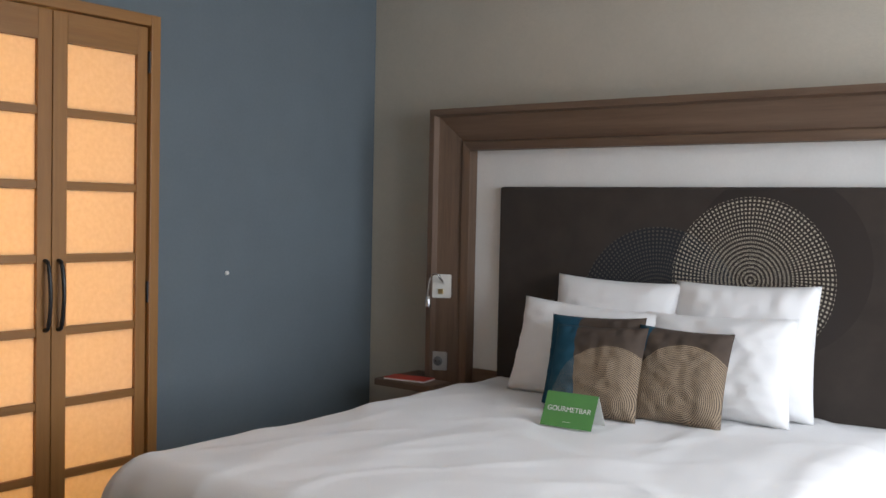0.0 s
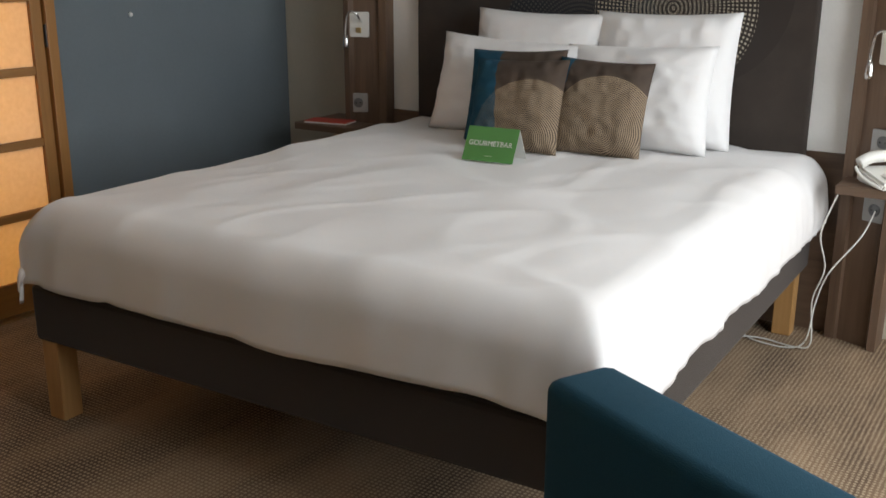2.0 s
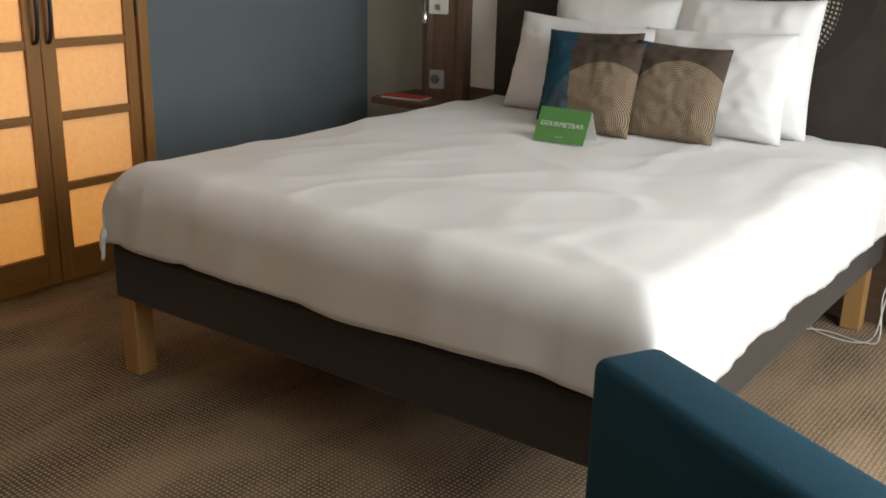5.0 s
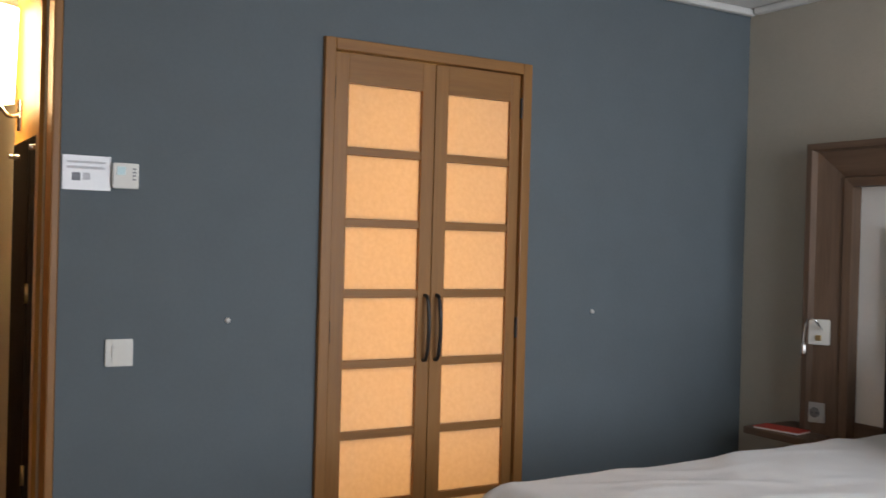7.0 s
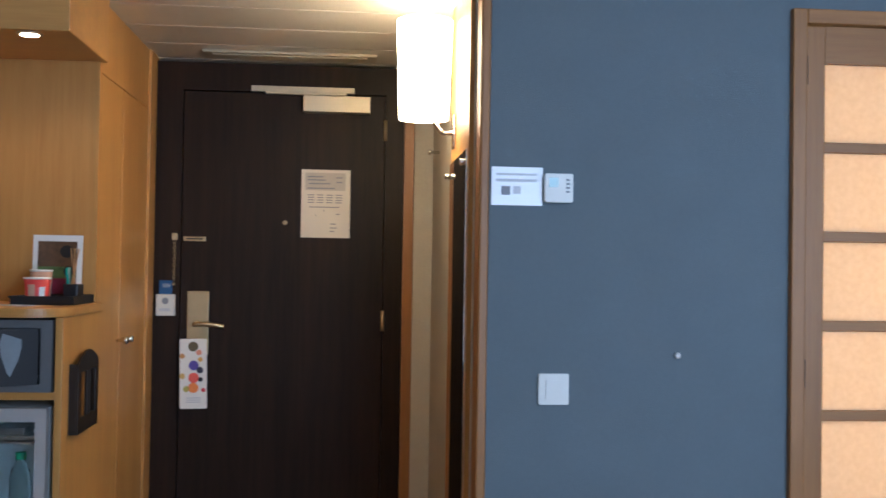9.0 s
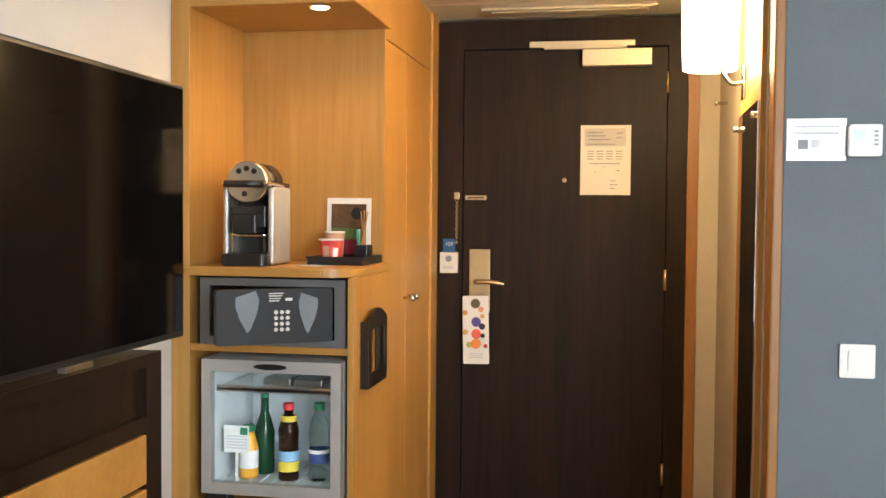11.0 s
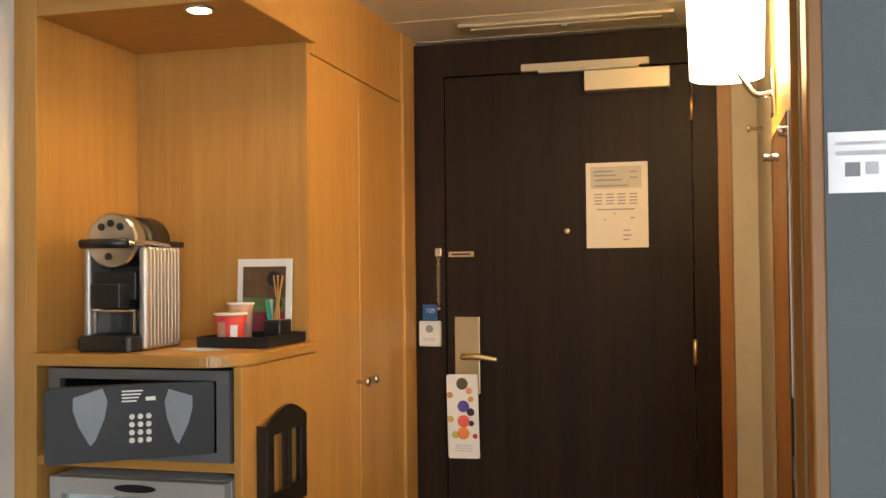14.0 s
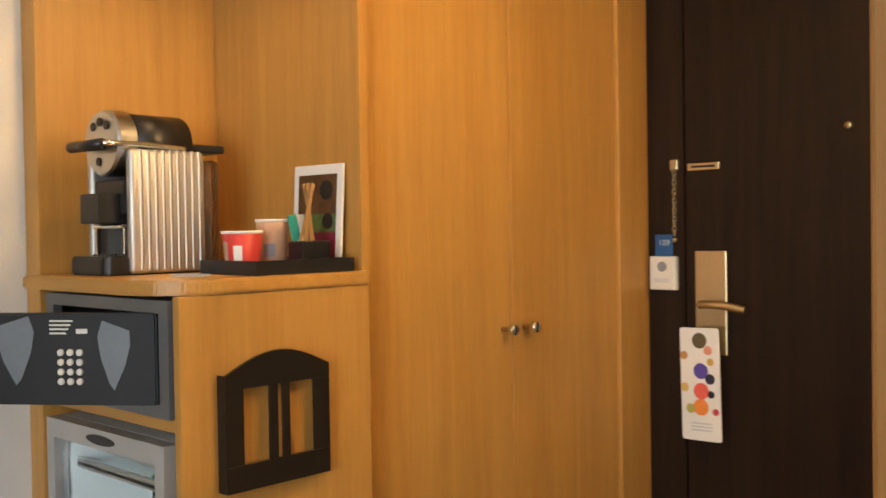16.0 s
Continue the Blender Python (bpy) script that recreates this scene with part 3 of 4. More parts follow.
# ---- entrance door ----
def entrance_door():
    t = thing("entrance_door", "closed dark stained oak entrance door with brass fittings", "door", Matrix.Translation((DOORX, 0, 0)))
    part("leaf", box(-0.045, 0, -0.433, 0.435, 0.006, 2.036, 0.002), M_WENGE, t)
    part("jamb", box(-0.10, 0.004, -0.548, -0.436, 0, 2.16), M_WENGE, t)
    part("jamb", box(-0.10, 0.004, 0.438, 0.519, 0, 2.16), M_WENGE, t)
    part("head", box(-0.10, 0.004, -0.436, 0.438, 2.040, 2.16), M_WENGE, t)
    for z in (1.885, 1.05, 0.22):
        part("hinge", cyl(0.008, 0.008, z - 0.045, z + 0.045, 14, pose(0.008, 0.4365, 0)), M_BRASS, t, "brass knuckle hinge", True)
    return t


entrance_door()
structure("trim_door_left", box(DOORX - 0.05, DOORX + 0.03, -0.60, -0.549, 0, LOW), M_BEECH, "beech post beside the entrance door")
structure("trim_door_return", box(DOORX - 0.05, DOORX + 0.02, 0.566, RIGHTY, 0, LOW), M_TAUPE)
structure("trim_door_right", box(DOORX - 0.05, DOORX + 0.025, 0.520, 0.564, 0, LOW), M_OAK, "oak post beside the entrance door")


# ---- built-in cabinet with niche, safe and minibar ----
YL, YR = -1.063, -0.492
NB = -4.05


def cabinet():
    t = thing("minibar_cabinet", "tall beech cabinet with open niche above safe and minibar", "cabinet")
    part("side_panel", box(NB, CABX, YL, YL + 0.06, 0, LOW, 0.002), M_BEECH, t)
    part("side_panel", box(NB, CABX, YR - 0.02, YR, 0, 1.133, 0.002), M_BEECH, t)
    part("back_panel", box(NB - 0.02, NB, YL, YR - 0.02, 0, LOW), M_BEECH, t)
    part("shelf", box(NB, CABX - 0.004, YL + 0.06, YR - 0.02, 0.905, 0.927, 0.002), M_BEECHX, t)
    part("niche_floor", box(NB, CABX - 0.004, YL + 0.06, YR - 0.02, 0.405, 0.430, 0.002), M_BEECHX, t)
    part("plinth", box(NB, CABX - 0.006, YL + 0.06, YR - 0.02, 0, 0.403), M_BEECH, t)
    # worktop with a rounded free corner
    r = 0.12
    pts = [(NB, YL + 0.06), (CABX + 0.035, YL + 0.06)] + [(CABX + 0.035 - r + r * math.cos(a), YR + 0.008 - r + r * math.sin(a)) for a in [math.pi / 2 * k / 8 for k in range(9)]] + [(NB, YR + 0.008)]
    part("worktop", prism(pts, 0.026, pose(0, 0, 1.134), 0.004), M_BEECHX, t)
    part("bulkhead", box(NB - 0.02, CABX, YL + 0.06, YR, 1.930, LOW, 0.003), M_BEECHX, t)
    return t


cabinet()


def wardrobe():
    t = thing("wardrobe", "built-in beech wardrobe with two plain doors", "wardrobe")
    part("carcass", box(-4.995, NB - 0.022, YL, WARDY - 0.022, 0, LOW), M_BEECH, t)
    for a, b in ((-4.553, NB - 0.022), (-4.995, -4.557)):
        d = part("door", box(a, b, WARDY - 0.020, WARDY, 0.06, 1.926, 0.002), M_BEECH, t)
        kx = -4.520 if a > -4.6 else -4.600
        k = part("knob", lathe([(0.006, 0), (0.006, 0.022), (0.013, 0.026), (0.014, 0.038), (0.010, 0.042)], 20, pose(kx, WARDY, 1.003, -90)), M_CHROME, d, "small chrome knob", True)
    part("side_panel", box(NB - 0.021, NB - 0.0005, YR - 0.10, YR - 0.022, 0, LOW, 0.002), M_BEECH, t)
    part("top_panel", box(-4.995, NB - 0.022, WARDY - 0.020, WARDY, 1.930, LOW, 0.002), M_BEECH, t)
    part("filler", box(-5.120, -4.998, YL, WARDY + 0.010, 0, LOW, 0.002), M_BEECH, t)
    part("plinth", box(-4.995, NB - 0.022, WARDY - 0.04, WARDY - 0.022, 0, 0.058), M_BEECH, t)


wardrobe()


# ---- television and its cabinet ----
def television():
    t = thing("television", "flat black wall-mounted television, switched off", "television", pose(0, 0, 0))
    part("housing", box(-3.137, -2.02, -0.83, -0.785, 1.014, 1.630, 0.006), M_BLACK, t)
    part("screen", box(-3.125, -2.032, -0.7855, -0.7835, 1.030, 1.618), M_SCREEN, t, "dark glossy screen")
    part("badge", box(-2.72, -2.62, -0.806, -0.786, 1.001, 1.0135, 0.002), M_STEEL, t)
    part("wall_mount", box(-2.75, -2.4, SOUTH, -0.83, 1.2, 1.45), M_BLACK, t)


television()


def tv_cabinet():
    F = -0.82
    t = thing("tv_cabinet", "dark wood cabinet with beech drawer fronts below the television", "cabinet")
    part("body", box(-3.085, -1.5, SOUTH, F - 0.02, 0, 0.985, 0.003), M_WENGE, t)
    part("frame", box(-3.085, -3.01, F - 0.02, F, 0, 0.985), M_WENGE, t)
    part("frame", box(-3.01, -1.5, F - 0.02, F, 0.955, 0.985), M_WENGE, t)
    part("frame", box(-3.01, -1.5, F - 0.02, F, 0.800, 0.838), M_WENGE, t)
    for k in range(6):
        z1 = 0.796 - 0.13 * k
        part("drawer", box(-3.008, -1.5, F - 0.02, F + 0.002, z1 - 0.118, z1, 0.003), M_BEECHX, t, "beech drawer front")


tv_cabinet()


# ---- sofa ----
def sofa():
    b = Vector((0.894, -0.449, 0))
    s = Vector((-0.449, -0.894, 0))
    m = Matrix.Translation((-0.897, 1.420, 0)) @ Matrix(((b.x, -s.x, 0, 0), (b.y, -s.y, 0, 0), (0, 0, 1, 0), (0, 0, 0, 1)))
    t = thing("sofa", "low corner sofa with teal wool backs and brown seat", "sofa", m)
    part("backrest", box(0, 0.62, -0.125, 0, 0.30, 0.70, 0.022, 4), M_TEAL, t, "teal wool backrest", True)
    part("backrest", box(0.515, 0.64, -0.72, -0.127, 0.30, 0.70, 0.022, 4), M_TEAL, t, "teal wool backrest", True)
    part("seat", box(0.0, 0.513, -0.72, -0.127, 0.20, 0.42, 0.02, 3), M_SEAT, t, "brown wool seat", True)
    part("plinth", box(0.03, 0.60, -0.68, -0.03, 0.06, 0.198), M_SEAT, t)
    for x, y in ((0.04, -0.06), (0.56, -0.06), (0.04, -0.66), (0.56, -0.66)):
        part("foot", cyl(0.02, 0.025, 0, 0.059, 16, pose(x, y, 0)), M_BLACK, t)


sofa()


# ---- wall lamp ----
def wall_lamp():
    t = thing("wall_lamp", "lit cylindrical white wall lamp on a chrome bracket", "lamp", Matrix.Translation((-4.05, 0.527, 0)))
    bm = cyl(0.082, 0.092, 1.775, 2.10, 40, caps=False)
    sh = part("shade", bm, M_SHADE, t, "glowing white fabric cylinder shade", True)
    so = sh.modifiers.new("thickness", "SOLIDIFY")
    so.thickness = 0.003
    part("bracket", tube(smooth_path([(0, 0.02, 1.80), (0, 0.06, 1.735), (0, RIGHTY - 0.527 - 0.02, 1.735)]), 0.007), M_CHROME, t, "", True)
    part("wall_plate", box(-0.03, 0.03, RIGHTY - 0.527 - 0.024, RIGHTY - 0.527 - 0.016, 1.68, 1.79, 0.004), M_CHROME, t)


wall_lamp()


def mirror_panel():
    t = thing("mirror", "tall mirror in a beech frame with beech board above", "mirror")
    a, b = -4.19, -3.69
    part("backing", box(a, b + 0.025, RIGHTY - 0.014, RIGHTY, 0, LOW), M_BEECH, t)
    mm, nt, bs = _mat("mirror_glass", 0.02, 1.0)
    bs.inputs["Base Color"].default_value = (0.85, 0.86, 0.86, 1)
    part("glass", box(a + 0.01, b, RIGHTY - 0.019, RIGHTY - 0.0145, 0.10, 1.640), mm, t, "mirror glass")


mirror_panel()


# ---- bedside fittings ----
def bedside_shelf(sgn, u_out, label):
    """A small shelf notched round the outer edge of the side board."""
    board = 0.458 if sgn == 1 else 2.705
    t = thing("bedside_shelf", label, "shelf", Matrix.Translation((CX, CY, 0)), "bedside shelves")
    inner = board + sgn * 0.155
    pts = [(u_out, 0), (u_out, -0.31), (inner, -0.31), (inner, -0.152), (board - sgn * 0.002, -0.152), (board - sgn * 0.002, 0)]
    if sgn == -1:
        pts = pts[::-1]
    part("board", prism(pts, 0.030, pose(0, 0, 0.560), 0.003), M_WALNUTX, t)


bedside_shelf(1, 0.30, "small walnut bedside shelf fixed to the headboard")
bedside_shelf(-1, 2.80, "small walnut bedside shelf carrying the telephone")

M_RED = plain("red_card", (0.55, 0.05, 0.03), 0.5)
bk = thing("booklet", "red and white booklet lying on the bedside shelf", "booklet", Matrix.Translation((CX + 0.44, CY - 0.235, 0.5905)) @ pose(0, 0, 0, 0, 0, 10))
part("pages", box(-0.10, 0.10, -0.05, 0.05, 0, 0.007), M_SHEET, bk)
part("cover", box(-0.102, 0.102, -0.052, 0.052, 0.0072, 0.009), M_RED, bk, "red cover")


def wall_socket(u, z, sgn):
    m = Matrix.Translation((CX + u, CY - 0.1165, z)) @ pose(0, 0, 0, 0, 0, 21.5 * sgn)
    t = thing("wall_socket", "grey plastic wall socket on the walnut board", "socket", m, "bedside sockets")
    part("plate", prism(rounded(0.082, 0.082, 0.006), 0.009, pose(0, 0, 0, 90), 0.0015), plain("grey_socket_plastic", (0.36, 0.36, 0.35), 0.4), t)
    part("well", cyl(0.021, 0.019, 0, 0.0015, 24, pose(0, -0.009, 0, 90)), M_GREY, t, "recessed dark round socket", True)
    for dx in (-0.009, 0.009):
        part("hole", cyl(0.003, 0.003, 0, 0.001, 12, pose(dx, -0.0106, 0, 90)), M_BLACK, t)


wall_socket(0.508, 0.668, 1)
wall_socket(2.648, 0.706, -1)
wall_socket(2.648, 0.481, -1)


def reading_lamp(u, z, sgn):
    m = Matrix.Translation((CX + u, CY - 0.1165, z)) @ pose(0, 0, 0, 0, 0, 21.5 * sgn)
    t = thing("reading_lamp", "chrome gooseneck reading lamp on a cream wall plate", "lamp", m, "reading lamps")
    part("plate", prism(rounded(0.088, 0.105, 0.008), 0.012, pose(0, 0, 0, 90), 0.002), M_PLATE, t)
    part("switch", box(-0.012, 0.012, -0.018, -0.012, -0.035, -0.012, 0.002), M_BRASS, t)
    pts = smooth_path([(0.012, -0.012, 0.012), (0.012, -0.05, 0.03), (-0.005, -0.065, 0.055), (-0.035, -0.062, 0.04), (-0.046, -0.06, -0.03), (-0.044, -0.06, -0.055)])
    part("gooseneck", tube(pts, 0.0045), M_CHROME, t, "", True)
    part("head", lathe([(0.006, 0.035), (0.011, 0.02), (0.014, -0.01), (0.012, -0.02)], 20, pose(-0.044, -0.06, -0.075)), M_CHROME, t, "small chrome lamp head", True)


reading_lamp(0.519, 1.002, 1)
reading_lamp(2.645, 1.005, -1)


def telephone():
    t = thing("telephone", "cream desk telephone with coiled cord on the bedside shelf", "telephone", Matrix.Translation((CX + 2.71, CY - 0.225, 0.5915)) @ pose(0, 0, 0, 0, 0, -50))
    bm = prism([(-0.085, 0), (0.075, 0), (0.075, 0.022), (-0.085, 0.05)], 0.17, pose(0.0, 0.085, 0, 90, 0, 0), 0.008)
    part("body", bm, M_PLATE, t)
    part("keypad", box(-0.01, 0.055, -0.055, 0.03, 0.031, 0.036, 0.002), M_PLATE, t)
    for i in range(3):
        for j in range(4):
            part("key", box(0.0 + i * 0.017, 0.012 + i * 0.017, -0.045 + j * 0.018, -0.034 + j * 0.018, 0.036, 0.039, 0.001), M_WHITE, t)
    hs = smooth_path([(-0.055, -0.095, 0.062), (-0.055, -0.05, 0.082), (-0.055, 0.05, 0.082), (-0.055, 0.095, 0.062)])
    part("handset", tube(hs, 0.019, 14), M_PLATE, t, "", True)
    coil = [(-0.06 + 0.15 * k / 160, -0.102 - 0.016 * math.sin(math.pi * k / 160) + 0.004 * math.cos(k * 0.9), 0.014 + 0.035 * (1 - k / 160) + 0.004 * math.sin(k * 0.9)) for k in range(161)]
    part("coiled_cord", tube(coil, 0.0018, 6), M_PLATE, t, "", True)


telephone()
for pts in ([(2.51, -0.30, 0.558), (2.47, -0.29, 0.42), (2.49, -0.27, 0.30), (2.46, -0.26, 0.18), (2.47, -0.26, 0.03), (2.42, -0.26, 0.006), (2.30, -0.24, 0.006), (2.22, -0.28, 0.008), (2.16, -0.34, 0.006), (2.12, -0.30, 0.006)],
            [(2.60, -0.135, 0.481), (2.575, -0.19, 0.40), (2.50, -0.25, 0.28), (2.47, -0.255, 0.17), (2.455, -0.27, 0.04), (2.40, -0.28, 0.006), (2.28, -0.27, 0.006), (2.20, -0.20, 0.008), (2.14, -0.20, 0.006)]):
    cb = part("telephone_cable", tube(smooth_path([(CX + x + 0.05, CY + y, z) for x, y, z in pts], 10), 0.0028, 8), M_PLATE, None, smooth=True)
    tagged(cb, "thin white telephone cable trailing to the carpet", "cable", "bedside cables")

rc = thing("radiator_cover", "plain oak cover panel above a dark floor grille", "panel")
part("panel", box(-0.798, 0.70, 3.94, 3.965, 0.075, 1.15, 0.003), M_BEECH, rc)
part("grille", box(-0.798, 0.70, 3.955, 3.975, 0, 0.073), M_BLACK, rc)


def tent_card():
    t = thing("tent_card", "green folded tent card with white lettering on the bed", "card", Matrix.Translation((CX + 1.555, CY - 0.745, 0.635)) @ pose(0, 0, 0, 0, 0, 4))
    green = plain("green_card", (0.09, 0.26, 0.07), 0.5, var=0.05)
    W, H, D = 0.185, 0.105, 0.055
    for sg, mat, name in ((-1, green, "front"), (1, M_WHITE, "back")):
        bm = bmesh.new()
        a = [bm.verts.new(p) for p in ((-W / 2, sg * D, 0), (W / 2, sg * D, 0), (W / 2, 0, H), (-W / 2, 0, H))]
        b = [bm.verts.new(p) for p in ((-W / 2, sg * D - sg * 0.0012, 0), (W / 2, sg * D - sg * 0.0012, 0), (W / 2, -sg * 0.0002, H - 0.0035), (-W / 2, -sg * 0.0002, H - 0.0035))]
        bm.faces.new(a), bm.faces.new(b[::-1])
        for i in range(4):
            j = (i + 1) % 4
            bm.faces.new((a[i], a[j], b[j], b[i]))
        part(name, bm, mat, t)
    tilt = math.degrees(math.atan2(D, H))
    words("lettering", "GOURMETBAR", 0.024, M_WHITE, t, pose(0, -D / 2 - 0.0008, H * 0.52, 90 - tilt))
    words("small_lettering", "-------", 0.012, M_WHITE, t, pose(0, -D * 0.83 - 0.0008, H * 0.17, 90 - tilt))


tent_card()

# ---- blue wall fittings (local: x along the wall, y out of it) ----
def on_blue(a, z):
    return BLUE @ Matrix.Translation((a, 0.001, z))


sw = thing("light_switch", "white square light switch on the blue wall", "switch", on_blue(2.8245, 0.955))
part("plate", prism(rounded(0.086, 0.086, 0.005), 0.009, pose(0, 0, 0, -90), 0.0015), M_PLATE, sw)
part("rocker", prism(rounded(0.046, 0.052, 0.003), 0.004, pose(0, 0.009, 0, -90), 0.001), M_PLATE, sw)

th = thing("thermostat", "cream room thermostat with small pale display", "thermostat", on_blue(2.820, 1.515))
part("housing", prism(rounded(0.080, 0.080, 0.005), 0.024, pose(0, 0, 0, -90), 0.002), M_PLATE, th)
part("display", box(0.002, 0.028, 0.024, 0.0252, 0.002, 0.028), plain("pale_display", (0.35, 0.55, 0.58), 0.2), th, "pale blue display")
for k in range(4):
    part("button", box(-0.030, -0.020, 0.024, 0.0256, 0.020 - 0.011 * k, 0.025 - 0.011 * k), M_GREY, th)

M_INK = plain("grey_ink", (0.25, 0.26, 0.30), 0.6)
M_PALEINK = plain("pale_ink", (0.55, 0.56, 0.60), 0.6)
M_FILM = plain("laminated_paper", (0.74, 0.75, 0.78), 0.12, var=0.03)
nt_ = thing("wall_notice", "laminated instruction sheet beside the thermostat", "notice", on_blue(2.934, 1.519))
part("sheet", box(-0.0725, 0.0725, 0, 0.0015, -0.0535, 0.0535), M_FILM, nt_)
part("text_block", box(-0.055, 0.06, 0.0015, 0.002, 0.030, 0.036), M_PALEINK, nt_)
part("text_block", box(-0.055, 0.06, 0.0015, 0.002, 0.012, 0.020), M_PALEINK, nt_)
part("picture", box(0.020, 0.045, 0.0015, 0.002, -0.025, 0.0), M_INK, nt_)
part("text_block", box(-0.01, 0.012, 0.0015, 0.002, -0.022, 0.0), M_PALEINK, nt_)
for s_, z_ in ((0.901, 1.060), (2.470, 1.051)):
    ds = part("door_stop", lathe([(0.009, 0), (0.009, 0.005), (0.007, 0.009), (0.003, 0.010)], 20, pose(0, 0, 0, -90)), M_WHITE, None, smooth=True)
    ds.matrix_world = on_blue(s_, z_)
    tagged(ds, "small round white stop button on the blue wall", "door stop", "wall stops")


# ---- entrance door fittings ----
DF = DOORX + 0.0005


def lock_set():
    t = thing("door_lock", "brass lock plate with curved lever handle", "lock", Matrix.Translation((DF, -0.357, -0.006)))
    part("plate", box(0, 0.008, -0.046, 0.046, 0.90, 1.176, 0.003), M_BRASS, t, "satin brass plate")
    part("spindle", cyl(0.011, 0.011, 0, 0.045, 16, pose(0.008, -0.005, 1.035, 0, 90)), M_BRASS, t, "", True)
    part("lever", tube(smooth_path([(0.05, -0.008, 1.035), (0.055, 0.03, 1.037), (0.052, 0.07, 1.034), (0.045, 0.115, 1.026)]), 0.0105, 12), M_BRASS, t, "polished brass lever", True)


lock_set()
tg = thing("door_hanger", "white door hanger printed with coloured dots", "tag", Matrix.Translation((DF, -0.364, 0.820)) @ pose(0, 0, 0, 1.2, 0, 0))
part("card", prism(rounded(0.114, 0.297, 0.008), 0.0015, Matrix(((0, 0, 1, 0.0525), (1, 0, 0, 0), (0, 1, 0, 0), (0, 0, 0, 1)))), M_SHEET, tg)
for y, z, r, c in ((0.0, 0.115, 0.021, (0.10, 0.08, 0.04)), (0.002, 0.035, 0.021, (0.10, 0.07, 0.35)), (0.002, -0.018, 0.022, (0.75, 0.12, 0.09)), (-0.03, -0.065, 0.013, (0.45, 0.42, 0.10)), (0.0, -0.060, 0.022, (0.80, 0.25, 0.05)),
                   (0.042, -0.07, 0.009, (0.5, 0.04, 0.06)), (-0.046, 0.075, 0.011, (0.5, 0.25, 0.08)), (-0.046, -0.01, 0.012, (0.6, 0.40, 0.12)), (0.028, 0.015, 0.014, (0.03, 0.03, 0.06)), (0.03, -0.025, 0.010, (0.02, 0.02, 0.03)), (0.024, 0.09, 0.012, (0.7, 0.30, 0.20)), (0.03, 0.06, 0.010, (0.65, 0.4, 0.1))):
    part("printed_dot", cyl(r, r, 0, 0.0004, 20, pose(0.0542, y, z, 0, 90)), plain("dot_ink", c, 0.5), tg)
for k in range(3):
    part("text_line", box(0.0542, 0.0546, -0.03, 0.03, -0.105 - 0.009 * k, -0.101 - 0.009 * k), M_PALEINK, tg)

ch = thing("door_chain", "brass security chain hanging beside the door", "chain", Matrix.Translation((DOORX + 0.0045, -0.460, -0.007)))
part("anchor", box(0, 0.012, -0.012, 0.012, 1.395, 1.425, 0.003), M_BRASS, ch)
for k in range(14):
    a = 90 if k % 2 else 0
    ring = [(0.008 + 0.0 * k, 0.005 * math.cos(q), 0.0085 * math.sin(q)) for q in [2 * math.pi * i / 12 for i in range(13)]]
    lk = part("link", tube(ring, 0.0014, 6), M_BRASS, ch, smooth=True)
    lk.matrix_local = pose(0.0 if a == 0 else 0.008, 0 if a == 0 else -0.008, 1.388 - 0.0125 * k, 0, 0, a)
part("knob", lathe([(0.004, 0), (0.007, 0.006), (0.004, 0.012)], 14, pose(0.008, 0, 1.20)), M_BRASS, ch, "", True)
kp = thing("chain_keeper", "narrow brass keeper plate for the security chain", "keeper", Matrix.Translation((DF, -0.377, 1.395)))
part("plate", box(0, 0.006, -0.047, 0.047, -0.010, 0.010, 0.002), M_BRASS, kp)
part("slot", box(0.006, 0.0066, -0.035, 0.035, -0.003, 0.003), M_BLACK, kp)
ck = thing("key_card_switch", "cream key card switch holding a blue card", "switch", Matrix.Translation((DOORX + 0.0045, -0.492, 1.109)))
part("housing", box(0, 0.022, -0.040, 0.040, -0.046, 0.046, 0.004), M_PLATE, ck)
part("button", cyl(0.014, 0.014, 0, 0.002, 20, pose(0.022, 0.0, 0.018, 0, 90)), M_INK, ck)
part("label", box(0.022, 0.0226, -0.025, 0.02, -0.026, -0.014), M_PALEINK, ck)
part("card", box(0.008, 0.010, -0.028, 0.026, 0.046, 0.105), plain("blue_card", (0.02, 0.09, 0.25), 0.4), ck, "blue plastic card")
words("card_lettering", "109", 0.024, M_PALEINK, ck, pose(0.0103, 0, 0.082, 90, 0, 90))
pp = part("peephole", lathe([(0.010, 0), (0.010, 0.004), (0.006, 0.006)], 20, pose(0, 0, 0, 0, 90)), M_BRASS, None, smooth=True)
pp.location = (DF, 0.007, 1.472)
tagged(pp, "small brass door viewer", "peephole")

fs = thing("fire_notice", "laminated safety notice with small text on the door", "notice", Matrix.Translation((DF, 0.181, 1.558)))
part("sheet", box(0, 0.0018, -0.106, 0.106, -0.1485, 0.1485), plain("laminated_cream", (0.74, 0.70, 0.62), 0.07, var=0.03), fs)
part("header", box(0.0018, 0.0022, -0.090, 0.085, 0.058, 0.135), plain("grey_tint", (0.50, 0.47, 0.42), 0.3), fs, "grey header panel")
for k, (y0, y1, z) in enumerate(((-0.08, -0.01, 0.118), (-0.08, 0.0, 0.104), (-0.075, 0.02, 0.088), (-0.08, 0.04, 0.068), (0.045, 0.07, 0.115), (0.045, 0.07, 0.095))):
    part("text_line", box(0.0022, 0.0026, y0, y1, z - 0.003, z + 0.002), M_INK, fs)
